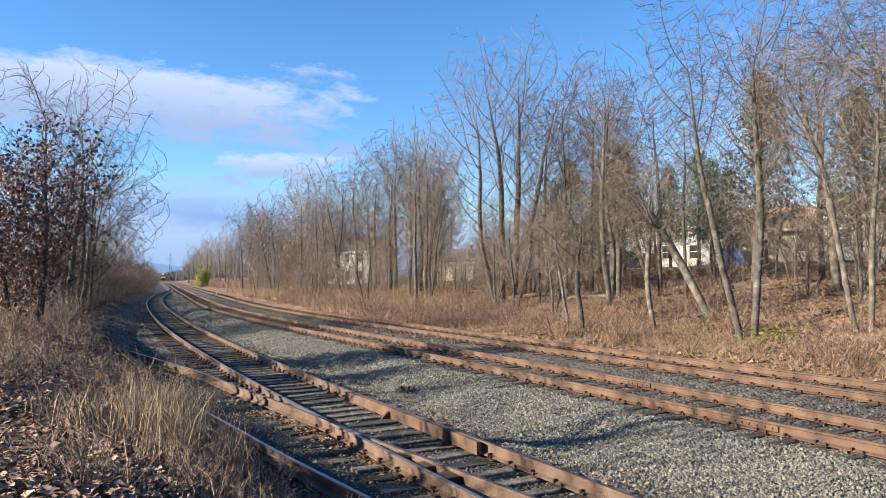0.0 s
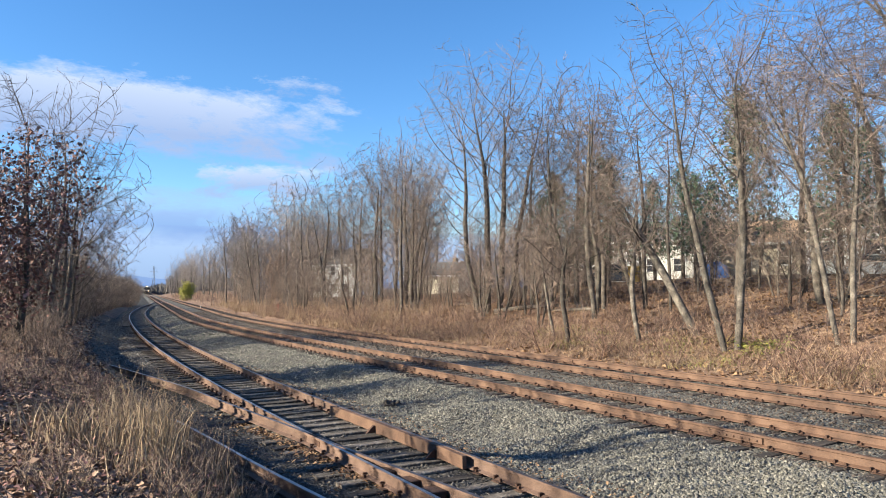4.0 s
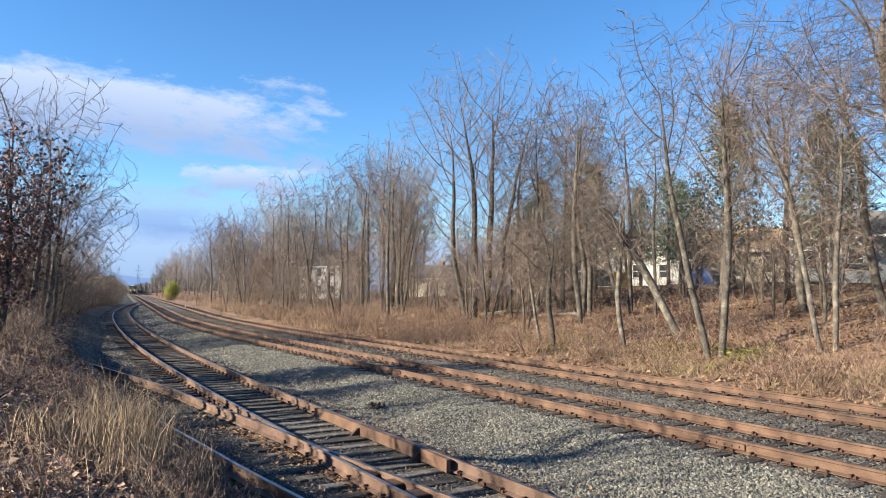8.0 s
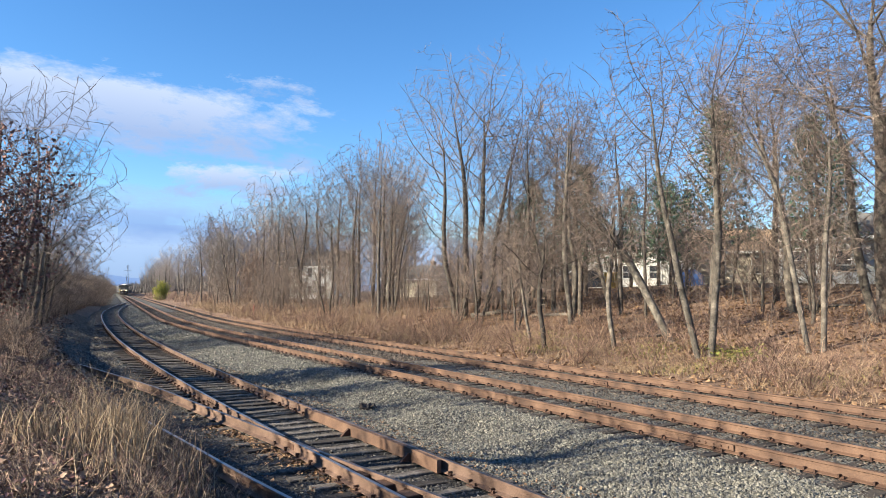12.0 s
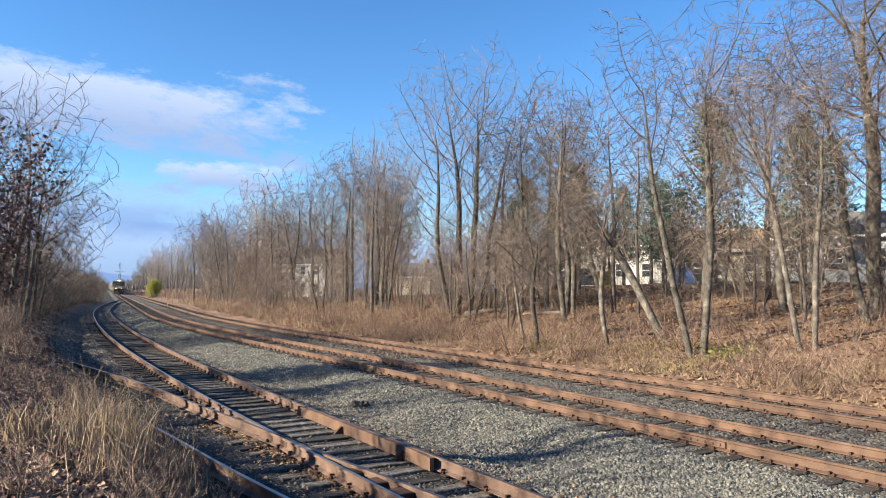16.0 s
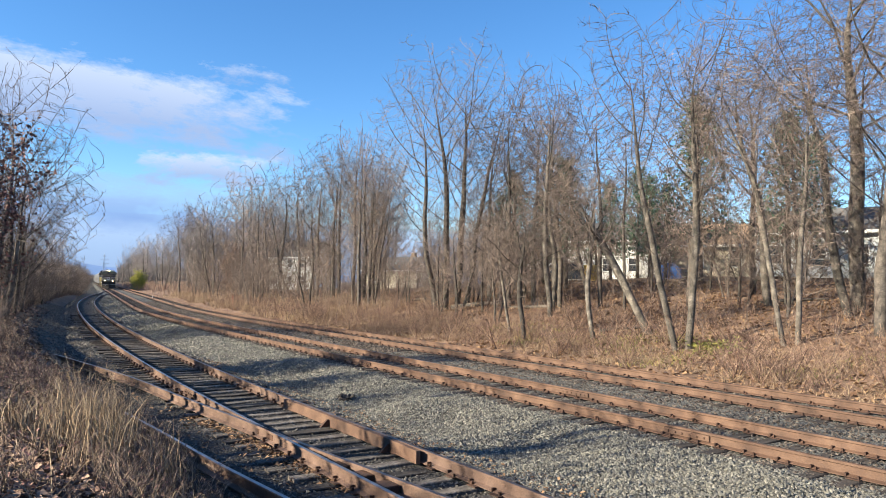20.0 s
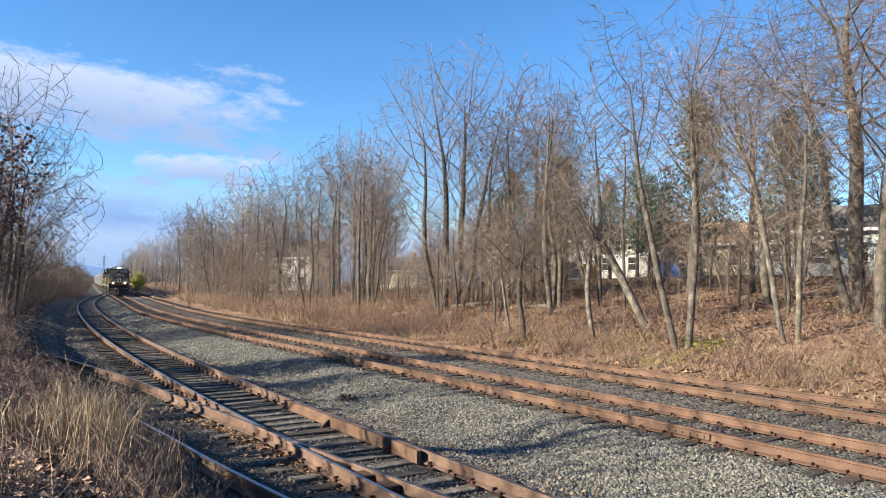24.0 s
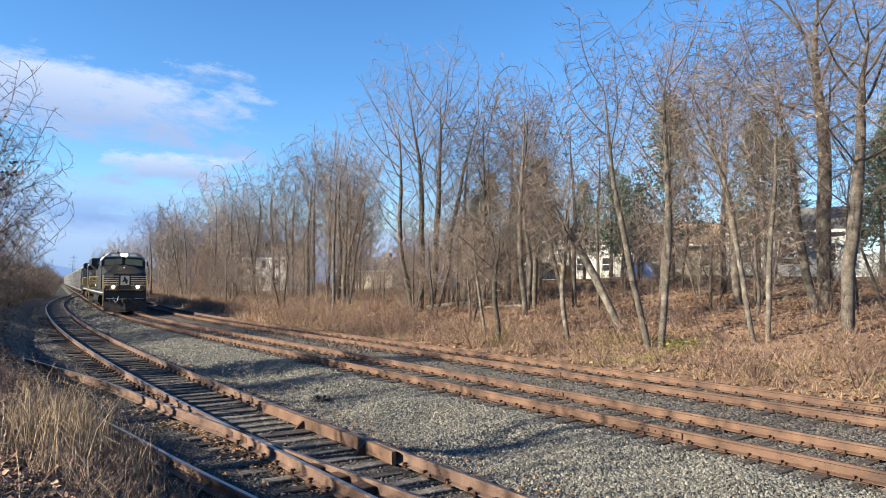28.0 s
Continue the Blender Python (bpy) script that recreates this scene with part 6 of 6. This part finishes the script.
def cloud_material(name, seed, gap, soft, scale, low, high):
    m = bpy.data.materials.new(name)
    m.use_nodes = True
    n, link = m.node_tree.nodes, m.node_tree.links.new
    n.remove(n["Principled BSDF"])
    tc, no = n.new("ShaderNodeTexCoord"), n.new("ShaderNodeTexNoise")
    mp = n.new("ShaderNodeMapping")
    mp.inputs["Location"].default_value = (seed, 0, seed * 0.7)
    mp.inputs["Scale"].default_value = (scale, scale, scale * 2.6)
    link(tc.outputs["Object"], mp.inputs["Vector"])
    link(mp.outputs[0], no.inputs["Vector"])
    no.inputs["Scale"].default_value, no.inputs["Detail"].default_value, no.inputs["Roughness"].default_value = 1.0, 12, 0.68
    sep = n.new("ShaderNodeSeparateXYZ")
    link(tc.outputs["Generated"], sep.inputs[0])

    def math_node(op, a, b):
        q = n.new("ShaderNodeMath")
        q.operation, q.use_clamp = op, False
        for i, s in enumerate((a, b)):
            if isinstance(s, (int, float)):
                q.inputs[i].default_value = s
            else:
                link(s, q.inputs[i])
        return q.outputs[0]

    def hump(s):
        t = math_node("SUBTRACT", math_node("MULTIPLY", s, 2.0), 1.0)
        return math_node("SUBTRACT", 1.0, math_node("MULTIPLY", t, t))
    edge = math_node("MINIMUM", hump(sep.outputs["X"]), hump(sep.outputs["Z"]))
    d = math_node("ADD", no.outputs["Fac"], math_node("MULTIPLY", math_node("SUBTRACT", edge, 1.0), 0.55))
    mr = n.new("ShaderNodeMapRange")
    mr.inputs["From Min"].default_value, mr.inputs["From Max"].default_value, mr.inputs["To Max"].default_value = gap, gap + soft, 0.86
    link(d, mr.inputs["Value"])
    em, tr, mx, out = n.new("ShaderNodeEmission"), n.new("ShaderNodeBsdfTransparent"), n.new("ShaderNodeMixShader"), n["Material Output"]
    em.inputs["Strength"].default_value = CLOUD_GLOW
    # greyer below, whiter above: the cloud's light and shade are in the emitted colour
    ramp = n.new("ShaderNodeValToRGB")
    ramp.color_ramp.elements[0].color, ramp.color_ramp.elements[1].color = low, high
    ramp.color_ramp.elements[0].position, ramp.color_ramp.elements[1].position = 0.35, 0.75
    link(sep.outputs["Z"], ramp.inputs["Fac"])
    link(ramp.outputs[0], em.inputs["Color"])
    link(mr.outputs[0], mx.inputs[0])
    link(tr.outputs[0], mx.inputs[1])
    link(em.outputs[0], mx.inputs[2])
    link(mx.outputs[0], out.inputs["Surface"])
    return m


# the cards glow by themselves in place of sunlight on them
CLOUD_GLOW = 0.254
CLOUDS = []
# tone 1: clouds; tone 0: painted haze bands that dim the bright horizon
for az, el, w, h, gap, soft, sc, sd, tone in ((1.2, 12.9, 46, 8.4, 0.19, 0.24, 0.0042, 4.3, 1), (16.0, 8.4, 16, 3.6, 0.26, 0.2, 0.006, 9.2, 1), (9.0, 5.4, 32, 5.5, 0.14, 0.42, 0.0045, 5.5, 0), (18.5, 15.4, 12, 3.2, 0.36, 0.3, 0.008, 2.2, 1), (6, 1.6, 60, 6.5, -0.25, 0.5, 0.005, 1.5, 0)):
    R = 2600.0
    ww, hh = R * math.tan(radians(w)) / 2, R * math.tan(radians(h)) / 2
    g = Geo()
    vs = [(ww * (i / 8 - 1), 30 * math.cos(i * 0.39), hh * (j / 2 - 1)) for j in range(5) for i in range(17)]
    g.add(vs, [(j * 17 + i, j * 17 + i + 1, (j + 1) * 17 + i + 1, (j + 1) * 17 + i) for j in range(4) for i in range(16)])
    c = tagged(new("cloud", g.mesh("cloud", cloud_material("cloud", sd, gap, soft, sc, *(((0.36, 0.50, 0.78, 1), (0.56, 0.66, 0.87, 1)), ((0.56, 0.61, 0.76, 1), (0.90, 0.90, 0.94, 1)))[tone]), True)), "soft self-lit cloud or low haze band drifting in the blue sky", "cloud", kind="structure")
    CLOUDS.append((c, az, el))


# ---- what moves -------------------------------------------------------
NOSE_AT_END, SPEED = 58.0, 16.5


def motions():
    for ob, back in TRAIN:
        rows = []
        for k in range(29):
            y = NOSE_AT_END + SPEED * (28 - k) + back * 0.994
            slope = float(main_1(y + 3) - main_1(y - 3)) / 6
            rows.append((float(k), pose(float(main_1(y)), y, 0, 0, 0, math.degrees(math.atan2(slope, -1)))))
        walk(ob, rows)
    # the wheels of both engines roll
    per = math.degrees(SPEED / AXLE_R) / FPS
    for ob, back in TRAIN[:2]:
        for ax in [o for o in ob.children if o.name.startswith("wheelset")]:
            y = ax.matrix_basis.translation.y
            walk(ax, [(k / FPS, pose(0, y, AXLE_R, -((per * k) % 360.0))) for k in range(28 * FPS + 1)])
    for c, az, el in CLOUDS:
        rows = []
        for t, d in ((0.0, 0.0), (14.0, -0.85), (28.0, -1.7)):
            a, e = radians(az + d), radians(el)
            rows.append((t, pose(2600 * math.sin(a), 2600 * math.cos(a), 2600 * math.tan(e), 0, 0, -(az + d))))
        walk(c, rows)


motions()
